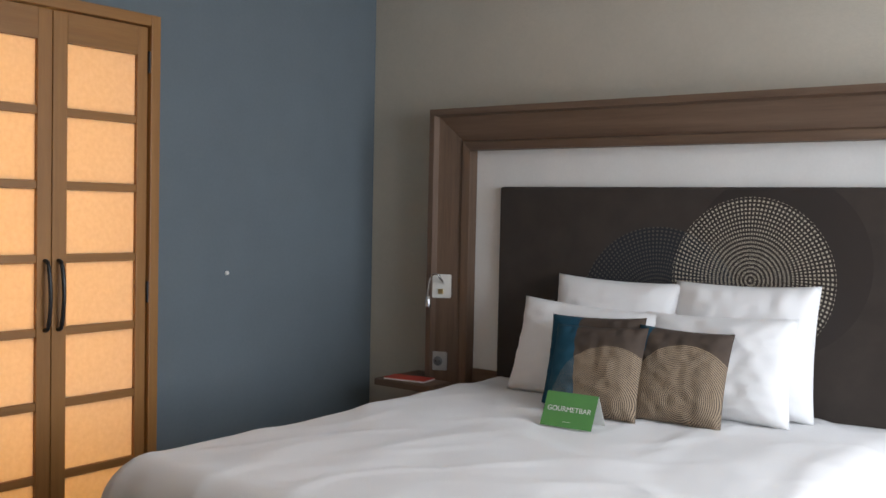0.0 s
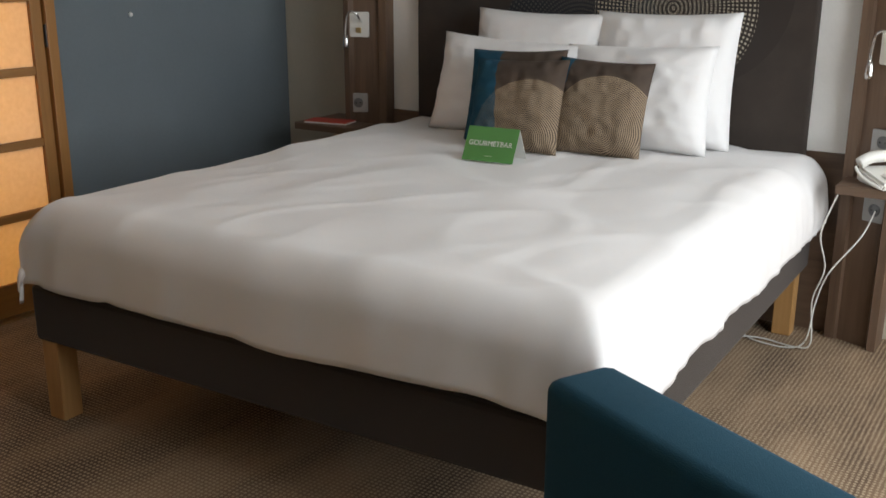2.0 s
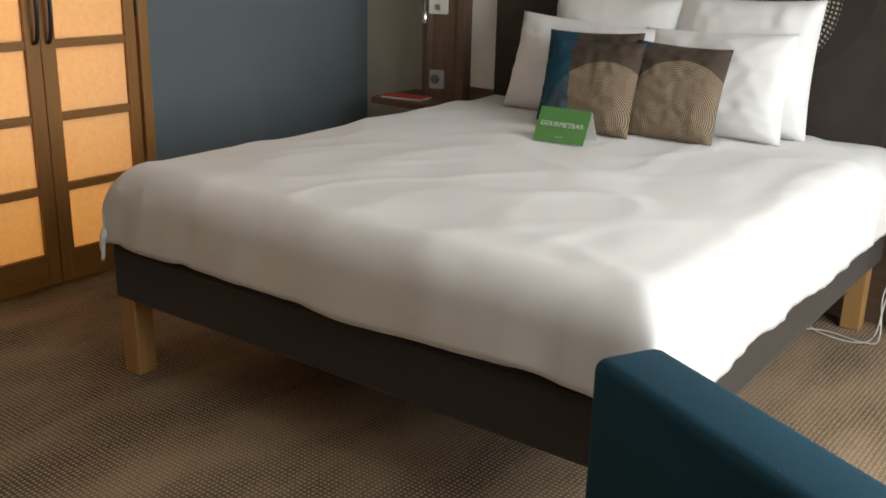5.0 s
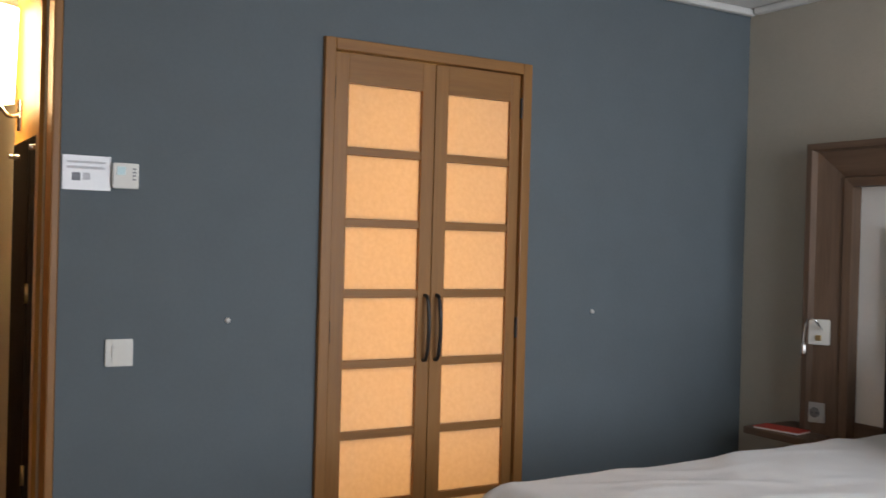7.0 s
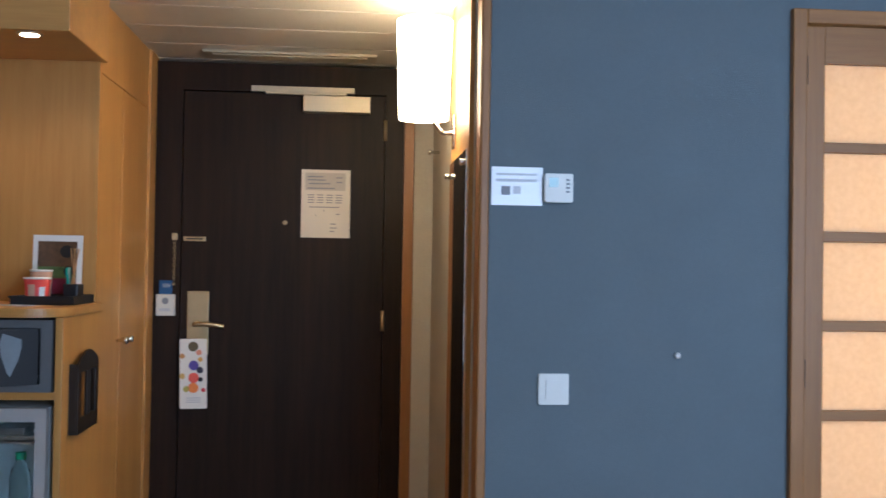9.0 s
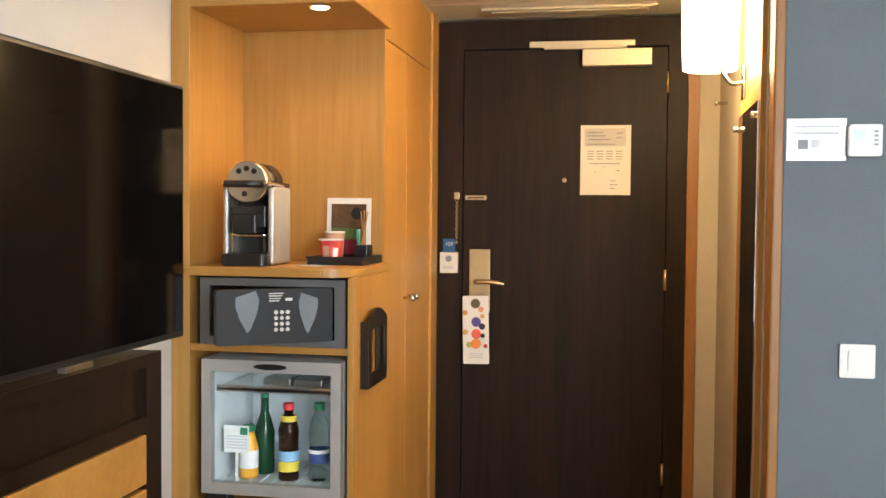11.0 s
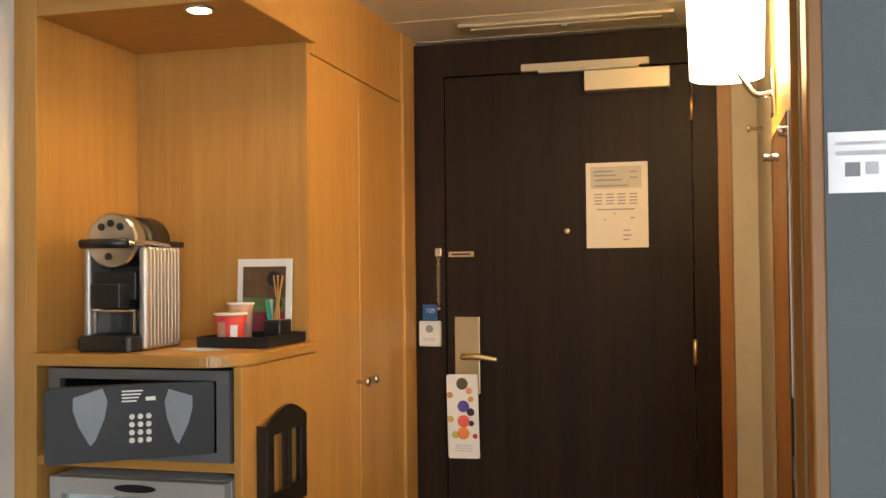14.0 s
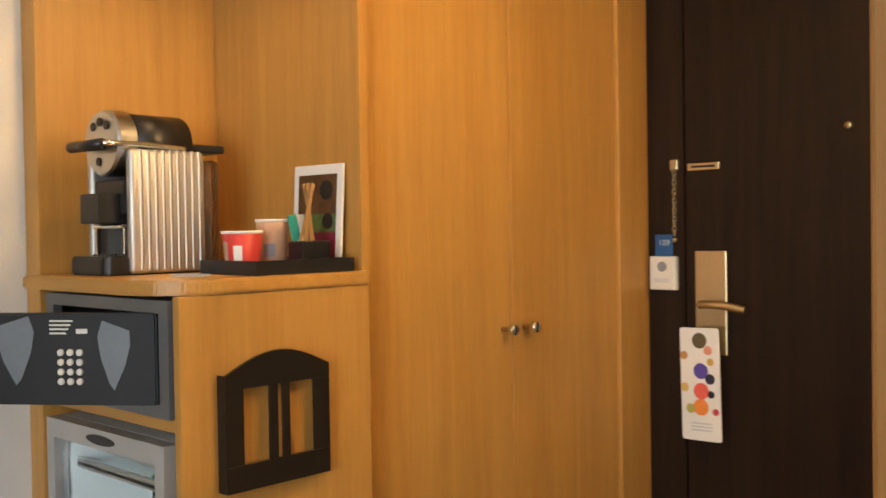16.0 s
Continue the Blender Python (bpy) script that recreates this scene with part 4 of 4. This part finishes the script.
for c in range(4):
    for r in range(4):
        part("text_line", box(0.0018, 0.0022, -0.078 + 0.040 * c, -0.050 + 0.040 * c, 0.036 - 0.011 * r, 0.040 - 0.011 * r), M_INK, fs)
for y0, y1, z in ((-0.07, 0.06, -0.015), (-0.045, -0.04, -0.05), (0.045, 0.06, -0.045), (0.02, 0.045, -0.088), (0.02, 0.05, -0.105), (0.02, 0.04, -0.120), (-0.01, -0.005, -0.030)):
    part("text_line", box(0.0018, 0.0022, y0, y1, z - 0.002, z + 0.002), M_INK, fs)

M_ALU = plain("champagne_aluminium", (0.62, 0.56, 0.42), 0.4, 0.6, var=0.05)
dc = thing("door_closer", "champagne metal door closer with slide rail", "door closer", Matrix.Translation((DF, -0.034, -0.010)))
part("body", box(0, 0.055, 0.113, 0.402, 1.962, 2.033, 0.003), M_ALU, dc)
part("rail", box(0.004, 0.03, -0.112, 0.333, 2.048, 2.073, 0.002), M_ALU, dc)
part("arm", box(0.02, 0.045, -0.05, 0.30, 2.036, 2.046, 0.002), M_ALU, dc)
dv = thing("ceiling_vent", "long beige metal strip vent in the entrance ceiling", "vent", Matrix.Translation((-5.0, 0.03, LOW - 0.012)))
part("frame", box(-0.06, 0.06, -0.36, 0.36, 0.0, 0.0118, 0.003), M_ALU, dv)
part("slat", box(-0.015, 0.035, -0.32, 0.32, -0.006, -0.0005, 0.002), M_ALU, dv)
part("catch", box(0.005, 0.02, -0.01, 0.01, -0.010, -0.0065), M_STEEL, dv)
for x_, z_, nm in ((-4.80, 1.755, "coat_hook"), (-4.17, 1.60, "mirror_clip"), (-3.70, 1.60, "mirror_clip")):
    yw = RIGHTY if nm == "coat_hook" else RIGHTY - 0.019
    hk = part(nm, lathe([(0.006, 0), (0.006, 0.035), (0.011, 0.038), (0.011, 0.046)] if nm == "coat_hook" else [(0.010, 0), (0.010, 0.014), (0.008, 0.018)], 16, pose(0, 0, 0, 90)), M_CHROME, None, smooth=True)
    hk.location = (x_, yw, z_)
    tagged(hk, "small chrome coat hook on the wall" if nm == "coat_hook" else "chrome clip holding the mirror", "hook" if nm == "coat_hook" else "clip", "entrance chrome pegs")
nd = thing("downlight", "small round lit downlight under the niche top", "lamp", Matrix.Translation((-3.68, -0.615, 1.930)), "entrance downlights")
part("rim", lathe([(0.030, -0.004), (0.036, -0.002), (0.036, 0.0)], 28), M_STEEL, nd, "", True)
part("lens", cyl(0.026, 0.026, -0.0052, -0.0045, 24), M_SHADE, nd, "glowing lens")
dl = thing("downlight", "small round recessed ceiling downlight", "lamp", Matrix.Translation((-4.06, 0.1, LOW)), "entrance downlights")
rim = bmesh.new()
for k in range(32):
    a0, a1 = 2 * math.pi * k / 32, 2 * math.pi * (k + 1) / 32
    rim.faces.new([rim.verts.new((r * math.cos(a), r * math.sin(a), z)) for r, a, z in ((0.036, a0, -0.006), (0.05, a0, -0.002), (0.05, a1, -0.002), (0.036, a1, -0.006))])
part("rim", rim, M_ALU, dl)

# ---- inside the cabinet: safe ----
def safe():
    t = thing("safe", "grey hotel safe with its charcoal door ajar", "safe")
    X, Y0, Y1, Z0, Z1 = CABX + 0.004, -0.968, -0.520, 0.9275, 1.126
    fr = bmesh.new()
    for b in ((Y0, Y1, Z0, Z0 + 0.022), (Y0, Y1, Z1 - 0.022, Z1), (Y0, Y0 + 0.03, Z0 + 0.022, Z1 - 0.022), (Y1 - 0.03, Y1, Z0 + 0.022, Z1 - 0.022)):
        bm_box(fr, X - 0.018, X, *b)
    part("frame", fr, M_GREY, t, "grey metal front frame")
    sh = bmesh.new()
    bm_box(sh, X - 0.33, X - 0.32, Y0, Y1, Z0, Z1)
    for b in ((Y0, Y0 + 0.01, Z0, Z1), (Y1 - 0.01, Y1, Z0, Z1), (Y0, Y1, Z0, Z0 + 0.01), (Y0, Y1, Z1 - 0.01, Z1)):
        bm_box(sh, X - 0.32, X - 0.018, *b)
    part("shell", sh, M_SAFE, t)
    d = part("door", prism(rounded(0.340, 0.156, 0.008), 0.03, None, 0.003), plain("dark_safe_enamel", (0.005, 0.006, 0.009), 0.55, var=0.1), t, "charcoal safe door with keypad")
    # local x along the door, y up, z out of its face
    hinge = Matrix.Translation((X + 0.002, Y1 - 0.034, (Z0 + Z1) / 2)) @ pose(0, 0, 0, 0, 0, 36) @ Matrix(((0, 0, 1, 0), (1, 0, 0, 0), (0, 1, 0, 0), (0, 0, 0, 1)))
    d.matrix_local = hinge @ Matrix.Translation((-0.170, 0, -0.03))
    shield = [(-0.045, 0.045), (0.012, 0.062), (0.022, 0.035), (0.016, 0.0), (-0.002, -0.045), (-0.012, -0.056), (-0.035, -0.015), (-0.046, 0.02)]
    g = plain("blue_grey_paint", (0.16, 0.19, 0.22), 0.4)
    part("badge", prism([(x - 0.07, y + 0.012) for x, y in shield], 0.0012, pose(0, 0, 0.0301)), g, d, "blue-grey shield shape")
    part("badge", prism([(0.085 - x * 0.85, y + 0.004) for x, y in shield][::-1], 0.0012, pose(0, 0, 0.0301)), g, d, "blue-grey shield shape")
    key = lathe([(0.0058, 0), (0.0058, 0.003), (0.004, 0.0042)], 14, None)
    me = bpy.data.meshes.new("key")
    key.to_mesh(me)
    key.free()
    me.materials.append(M_PLATE)
    for i in range(3):
        for j in range(4):
            o = new("key", me)
            o.parent = d
            o.location = (0.0 + 0.017 * i, 0.012 - 0.0165 * j, 0.0301)
    for k in range(4):
        part("text_line", box(-0.02, 0.022 - 0.004 * k, 0.064 - 0.007 * k, 0.067 - 0.007 * k, 0.0301, 0.0307), M_PLATE, d)
    part("badge", box(0.028, 0.048, 0.044, 0.052, 0.0301, 0.0307), M_PLATE, d)


safe()


# ---- minibar ----
def minibar():
    t = thing("minibar", "small glass-door minibar refrigerator with bottles inside", "refrigerator")
    X, Y0, Y1, Z0, Z1 = CABX + 0.012, -0.960, -0.528, 0.480, 0.884
    inner = plain("fridge_liner", (0.70, 0.76, 0.78), 0.4, var=0.03)
    sh = bmesh.new()
    bm_box(sh, X - 0.36, X - 0.35, Y0, Y1, Z0, Z1)
    for b in ((Y0, Y0 + 0.025, Z0, Z1), (Y1 - 0.025, Y1, Z0, Z1), (Y0 + 0.025, Y1 - 0.025, Z0, Z0 + 0.025), (Y0 + 0.025, Y1 - 0.025, Z1 - 0.025, Z1)):
        bm_box(sh, X - 0.35, X - 0.032, *b)
    part("cabinet", sh, inner, t, "pale interior liner")
    d = part("door", bmesh.new(), M_STEEL, t)
    fr = bmesh.new()
    for b in ((Y0, Y1, Z0, Z0 + 0.034), (Y0, Y1, Z1 - 0.036, Z1), (Y0, Y0 + 0.030, Z0 + 0.034, Z1 - 0.036), (Y1 - 0.030, Y1, Z0 + 0.034, Z1 - 0.036)):
        bm_box(fr, X - 0.03, X, *b)
    part("frame", fr, plain("silver_frame", (0.50, 0.50, 0.49), 0.4, 0.4, var=0.05), d, "silver door frame")
    g = part("glass", box(X - 0.018, X - 0.014, Y0 + 0.03, Y1 - 0.03, Z0 + 0.034, Z1 - 0.036), M_GLASS, d, "clear glass")
    g.visible_shadow = False
    ov = [(0.052 * math.cos(a), 0.009 * math.sin(a)) for a in [2 * math.pi * k / 24 for k in range(24)]]
    part("handle", prism(ov, 0.002, Matrix.Translation((X, (Y0 + Y1) / 2, Z1 - 0.018)) @ Matrix(((0, 0, 1, 0), (1, 0, 0, 0), (0, 1, 0, 0), (0, 0, 0, 1)))), M_BLACK, d, "black oval grip")
    part("wire_shelf", box(X - 0.34, X - 0.05, Y0 + 0.026, Y1 - 0.026, 0.785, 0.791), M_GLASS, t, "glass shelf")
    part("shelf_rail", box(X - 0.055, X - 0.05, Y0 + 0.026, Y1 - 0.026, 0.780, 0.800), M_STEEL, t)
    for k in range(9):
        part("floor_rib", box(X - 0.33, X - 0.05, Y0 + 0.05 + 0.036 * k, Y0 + 0.056 + 0.036 * k, Z0 + 0.025, Z0 + 0.029), inner, t)
    for y in (Y0 + 0.045, Y1 - 0.045):
        part("foot", box(X - 0.06, X - 0.01, y - 0.035, y + 0.035, 0.4302, Z0 - 0.0005, 0.006), M_BLACK, t)


minibar()


def bottle(name, label, y, dx, prof, mat, cap, cap_z, label_band=None, extra=()):
    t = thing(name, label, "bottle", Matrix.Translation((CABX + dx, y, 0.5095)), "drinks in the minibar")
    part("body", lathe(prof, 24), mat, t, "", True)
    r, z0, z1 = cap_z
    part("cap", lathe([(r, z0), (r, z1 - 0.002), (r * 0.9, z1)], 20), cap, t)
    for r_, a, b, m in extra:
        part("label", cyl(r_, r_, a, b, 24, caps=False), m, t, "", True)
    return t


G_GREEN = plain("green_bottle_glass", (0.010, 0.05, 0.022), 0.12)
G_TEA = plain("dark_tea", (0.02, 0.007, 0.003), 0.12)
M_YEL = plain("yellow_label", (0.75, 0.58, 0.06), 0.5)
M_BLUEL = plain("blue_label", (0.03, 0.06, 0.22), 0.5)
M_LBLUE = plain("light_blue_label", (0.25, 0.45, 0.65), 0.5)
M_ORJ = plain("orange_juice", (0.8, 0.38, 0.04), 0.3)
CAPR, CAPG = plain("red_cap", (0.6, 0.03, 0.03), 0.4), plain("green_cap", (0.03, 0.22, 0.10), 0.4)
bottle("glass_bottle", "tall dark green glass bottle", -0.822, -0.15, [(0.030, 0), (0.031, 0.01), (0.031, 0.13), (0.022, 0.165), (0.013, 0.19), (0.012, 0.235)], G_GREEN, CAPG, (0.0135, 0.236, 0.246))
bottle("juice_bottle", "small orange juice bottle with white label", -0.850, -0.09, [(0.028, 0), (0.029, 0.006), (0.029, 0.09), (0.020, 0.125), (0.016, 0.14)], M_ORJ, CAPG, (0.0185, 0.141, 0.160), extra=((0.0296, 0.03, 0.085, M_SHEET),))
bottle("tea_bottle", "plastic bottle of dark iced tea with yellow label", -0.722, -0.09, [(0.030, 0), (0.032, 0.008), (0.031, 0.05), (0.030, 0.12), (0.032, 0.15), (0.022, 0.188), (0.014, 0.20), (0.014, 0.212)], G_TEA, CAPR, (0.0165, 0.213, 0.233), extra=((0.0325, 0.028, 0.058, M_YEL), (0.0326, 0.059, 0.09, M_LBLUE), (0.0245, 0.178, 0.196, M_YEL)))
wb = bottle("water_bottle", "clear plastic water bottle with dark blue label", -0.628, -0.10, [(0.029, 0), (0.031, 0.01), (0.030, 0.06), (0.028, 0.11), (0.031, 0.15), (0.024, 0.185), (0.013, 0.205), (0.013, 0.215)], glass("clear_plastic", (0.85, 0.95, 0.93), 0.05), CAPG, (0.0155, 0.216, 0.236), extra=((0.0318, 0.055, 0.098, M_BLUEL), (0.0320, 0.085, 0.096, M_SHEET)))
pl = thing("price_card", "white printed card standing inside the minibar door", "card", Matrix.Translation((CABX - 0.045, -0.872, 0.593)))
part("sheet", box(0, 0.0012, -0.040, 0.040, 0, 0.082), M_SHEET, pl)
part("stand", box(-0.006, -0.0005, -0.004, 0.004, -0.084, 0.06), M_PLATE, pl)
for k in range(5):
    part("text_line", box(0.0012, 0.0016, -0.034, 0.034, 0.012 + 0.009 * k, 0.016 + 0.009 * k), M_PALEINK, pl)
part("picture", box(0.0012, 0.0016, 0.012, 0.036, 0.055, 0.077), CAPG, pl)

pk = thing("drink_cartons", "small silver cartons lying on the upper shelf", "carton", Matrix.Translation((CABX - 0.15, -0.72, 0.7915)))
part("carton", box(-0.05, 0.05, -0.09, 0.0, 0, 0.022, 0.004), M_STEEL, pk)
part("carton", box(-0.05, 0.05, 0.01, 0.10, 0, 0.022, 0.004), M_STEEL, pk)


# ---- magazine rack on the cabinet's side ----
def side_rack():
    t = thing("magazine_rack", "dark metal wall rack with arched top and cut-outs", "rack", Matrix.Translation((-3.812, YR, 0.797)) @ pose(0, 0, 0, 90, 0, 180))
    dark = plain("dark_bronze", (0.035, 0.028, 0.022), 0.38, 0.6)
    W, H = 0.224, 0.235
    # local x along the panel, y up, z out of it
    part("base_bar", box(-W / 2, W / 2, 0, 0.045, 0.020, 0.026, 0.001), dark, t)
    for x0, x1 in ((-W / 2, -W / 2 + 0.036), (W / 2 - 0.036, W / 2), (-0.022, -0.004), (0.006, 0.022)):
        part("upright", box(x0, x1, 0.045, 0.175, 0.020, 0.026, 0.001), dark, t)
    n = 14
    arch = [(-W / 2 + W * k / n, 0.200 + 0.035 * math.sin(math.pi * k / n)) for k in range(n + 1)]
    part("arched_top", prism([(-W / 2, 0.175)] + arch + [(W / 2, 0.175)][:1], 0.006, pose(0, 0, 0.020)), dark, t)
    part("back_plate", box(-W / 2, W / 2, 0, 0.012, 0, 0.020), dark, t)
    for x0, x1 in ((-W / 2, -W / 2 + 0.006), (W / 2 - 0.006, W / 2)):
        part("side_flange", box(x0, x1, 0.012, 0.20, 0, 0.020), dark, t)


side_rack()


# ---- coffee things on the worktop ----
WT = 1.1605


def coffee_machine():
    t = thing("coffee_machine", "silver and black capsule coffee machine on the worktop", "coffee machine", Matrix.Translation((-3.685, -0.845, WT)) @ pose(0, 0, 0, 0, 0, 2))
    ribbed, nt, b = _mat("ribbed_aluminium", 0.48, 0.85)
    b.inputs["Base Color"].default_value = (0.55, 0.53, 0.50, 1)
    w = nt.nodes.new("ShaderNodeTexWave")
    w.inputs["Scale"].default_value = 22.0
    nt.links.new(_coords(nt), w.inputs["Vector"])
    _bump(nt, b, w.outputs[0], 0.12, 0.001)
    for y0, y1 in ((-0.082, -0.062), (0.060, 0.082)):
        part("side_panel", box(-0.178, -0.012, y0, y1, 0.002, 0.238, 0.009, 3), ribbed, t, "ribbed aluminium side panel", True)
    for k in range(9):
        x = -0.034 - 0.0163 * k
        part("rib", tube(smooth_path([(x, 0.069, 0.2345), (x, 0.076, 0.2325), (x, 0.0795, 0.225), (x, 0.0795, 0.10), (x, 0.0795, 0.006)]), 0.0042, 8), ribbed, t, "", True)
    part("body", box(-0.175, -0.10, -0.0615, 0.0595, 0.0, 0.225), M_BLACK, t)
    rot = pose(0, 0, 0.253, 0, 90)
    part("drum", cyl(0.060, 0.060, -0.165, -0.042, 40, rot), M_BLACK, t, "glossy black brewing drum", True)
    part("drum_collar", lathe([(0.058, -0.042), (0.064, -0.040), (0.064, -0.006), (0.060, 0.0), (0.002, 0.002)], 40, rot), M_STEEL, t, "brushed steel drum face", False)
    for y, z in ((-0.024, 0.032), (0.0, 0.040), (0.024, 0.032), (-0.006, -0.036)):
        part("button", cyl(0.0085, 0.0085, 0, 0.002, 18, pose(0.002, y, 0.253 + z, 0, 90)), M_BLACK, t)
    part("handle", tube([(0.03, -0.058, 0.246), (0.03, 0.058, 0.246)], 0.011, 12), M_BLACK, t, "black lever grip", True)
    for y in (-0.068, 0.068):
        part("lever_arm", tube(smooth_path([(0.03, y * 0.9, 0.246), (0.015, y, 0.247), (-0.05, y, 0.248), (-0.14, y, 0.243)]), 0.006, 10), M_CHROME, t, "", True)
    part("spout_head", box(-0.10, -0.015, -0.056, 0.054, 0.115, 0.182, 0.004), M_BLACK, t)
    part("capsule_box", box(-0.06, 0.028, -0.036, 0.038, 0.098, 0.155, 0.004), M_BLACK, t)
    part("cup_support", box(-0.09, -0.008, -0.056, 0.054, 0.088, 0.097, 0.003), M_CHROME, t, "chrome cup support")
    for y in (-0.054, 0.047):
        part("post", box(-0.022, -0.014, y, y + 0.006, 0.040, 0.088), M_CHROME, t)
    part("drip_tray", prism(rounded(0.13, 0.142, 0.018), 0.036, pose(-0.03, 0, 0), 0.004), M_BLACK, t)
    for k in range(7):
        part("grid_bar", box(-0.078, -0.004, -0.05 + 0.0155 * k, -0.046 + 0.0155 * k, 0.036, 0.039), M_CHROME, t)
    tank = glass("smoky_tank", (0.75, 0.75, 0.73), 0.05)
    part("water_tank", box(-0.232, -0.181, -0.055, 0.055, 0.0, 0.225, 0.008), tank, t, "clear water tank")
    part("tank_lid", box(-0.245, -0.165, -0.057, 0.057, 0.2395, 0.256, 0.005), M_BLACK, t)


coffee_machine()
cw = part("power_cable", tube(smooth_path([(-3.93, -0.74, 1.18), (-3.96, -0.71, 1.166), (-3.99, -0.70, 1.19), (-4.03, -0.69, 1.165), (-4.045, -0.72, 1.19)], 8), 0.0035, 8), M_BLACK, None, smooth=True)
tagged(cw, "black power cable behind the coffee machine", "cable")

tr = thing("welcome_tray", "shallow black tray with cups and sticks", "tray", Matrix.Translation((-3.915, -0.602, WT)))
part("bottom", box(-0.115, 0.115, -0.09, 0.09, 0, 0.004), M_BLACK, tr)
for b_ in ((-0.115, 0.115, -0.09, -0.085), (-0.115, 0.115, 0.085, 0.09), (-0.115, -0.11, -0.085, 0.085), (0.11, 0.115, -0.085, 0.085)):
    part("rim", box(*b_, 0.004, 0.026), M_BLACK, tr)


def paper_cup(name, label, x, y, r, h, mat, bands=()):
    t = thing(name, label, "cup", Matrix.Translation((x, y, WT + 0.0045)), "cups on the tray")
    part("wall", lathe([(r * 0.78, 0), (r * 0.79, 0.002), (r * 0.97, h - 0.006), (r * 0.9, h - 0.004)], 28), mat, t, "", True)
    part("rim", lathe([(r * 0.96, h - 0.006), (r * 1.03, h - 0.004), (r * 1.03, h), (r * 0.9, h)], 28), M_SHEET, t, "white rolled rim", True)
    for (a, b2, y0, y1, z0, z1, m) in bands:
        n, k = 8, bmesh.new()
        for i in range(n):
            a0, a1 = a + (b2 - a) * i / n, a + (b2 - a) * (i + 1) / n
            q = lambda an, z: (r * (0.79 + 0.18 * z / h) * math.cos(an) * 1.012, r * (0.79 + 0.18 * z / h) * math.sin(an) * 1.012, z)
            k.faces.new([k.verts.new(p) for p in (q(a0, z0), q(a1, z0), q(a1, z1), q(a0, z1))])
        part("print", k, m, t)


M_CUPRED = plain("red_printed_paper", (0.62, 0.05, 0.04), 0.4)
M_CUPTAN = plain("tan_printed_paper", (0.50, 0.30, 0.20), 0.45)
paper_cup("instant_cup", "red printed instant drink cup with white rim", -3.855, -0.632, 0.039, 0.076, M_CUPRED, ((0.45, 0.95, 0, 0, 0.008, 0.048, M_SHEET), (-0.55, 0.1, 0, 0, 0.012, 0.055, M_CUPTAN)))
paper_cup("paper_cup", "tan printed paper cup standing in the tray", -3.935, -0.645, 0.033, 0.098, M_CUPTAN, ((0.3, 1.1, 0, 0, 0.025, 0.05, M_INK),))
sc = thing("stick_holder", "black holder with sachets and wooden stirrers", "holder", Matrix.Translation((-3.955, -0.555, WT + 0.0045)))
part("box", box(-0.035, 0.035, -0.022, 0.022, 0, 0.055, 0.003), M_BLACK, sc)
for k in range(5):
    st = part("stirrer", box(-0.003, 0.003, -0.0008, 0.0008, 0, 0.11), M_LEG, sc)
    st.matrix_local = pose(-0.01 + 0.008 * k, 0.004 * (k % 2), 0.0555, 4 - 3 * k, 8 - 5 * k)
for k, c in enumerate(((0.02, 0.30, 0.25), (0.75, 0.72, 0.65), (0.05, 0.2, 0.12))):
    st = part("sachet", box(-0.010, 0.010, -0.0015, 0.0015, 0, 0.05), plain("sachet_paper", c, 0.5), sc)
    st.matrix_local = pose(0.022 - 0.012 * k, -0.010, 0.0555, 3, 12 - 9 * k)
lf = part("leaflet", box(-0.06, 0.06, -0.035, 0.035, 0, 0.0008), plain("pale_blue_leaflet", (0.45, 0.52, 0.68), 0.5), None)
lf.matrix_world = Matrix.Translation((-3.76, -0.66, WT)) @ pose(0, 0, 0, 0, 0, 55)
tagged(lf, "pale blue leaflet lying on the worktop", "leaflet")

pf = thing("picture_stand", "white framed card with coffee pictures, leaning on the wall", "picture", Matrix.Translation((-4.030, -0.628, WT)) @ pose(0, 0, 0, 0, -3.5, 0))
part("frame", box(-0.003, 0.003, -0.076, 0.076, 0, 0.212, 0.001), M_WHITE, pf)
for z0, z1, c in ((0.112, 0.192, (0.10, 0.05, 0.02)), (0.075, 0.112, (0.10, 0.16, 0.05)), (0.018, 0.075, (0.20, 0.02, 0.05))):
    part("picture", box(0.003, 0.0038, -0.060, 0.060, z0, z1), plain("picture_print", c, 0.3, var=0.5, scale=40), pf)
part("picture", cyl(0.020, 0.020, 0, 0.0006, 24, pose(0.0039, 0.028, 0.160, 0, 90)), M_BLACK, pf)
part("picture", cyl(0.016, 0.016, 0, 0.0006, 24, pose(0.0039, 0.036, 0.098, 0, 90)), M_BLACK, pf)
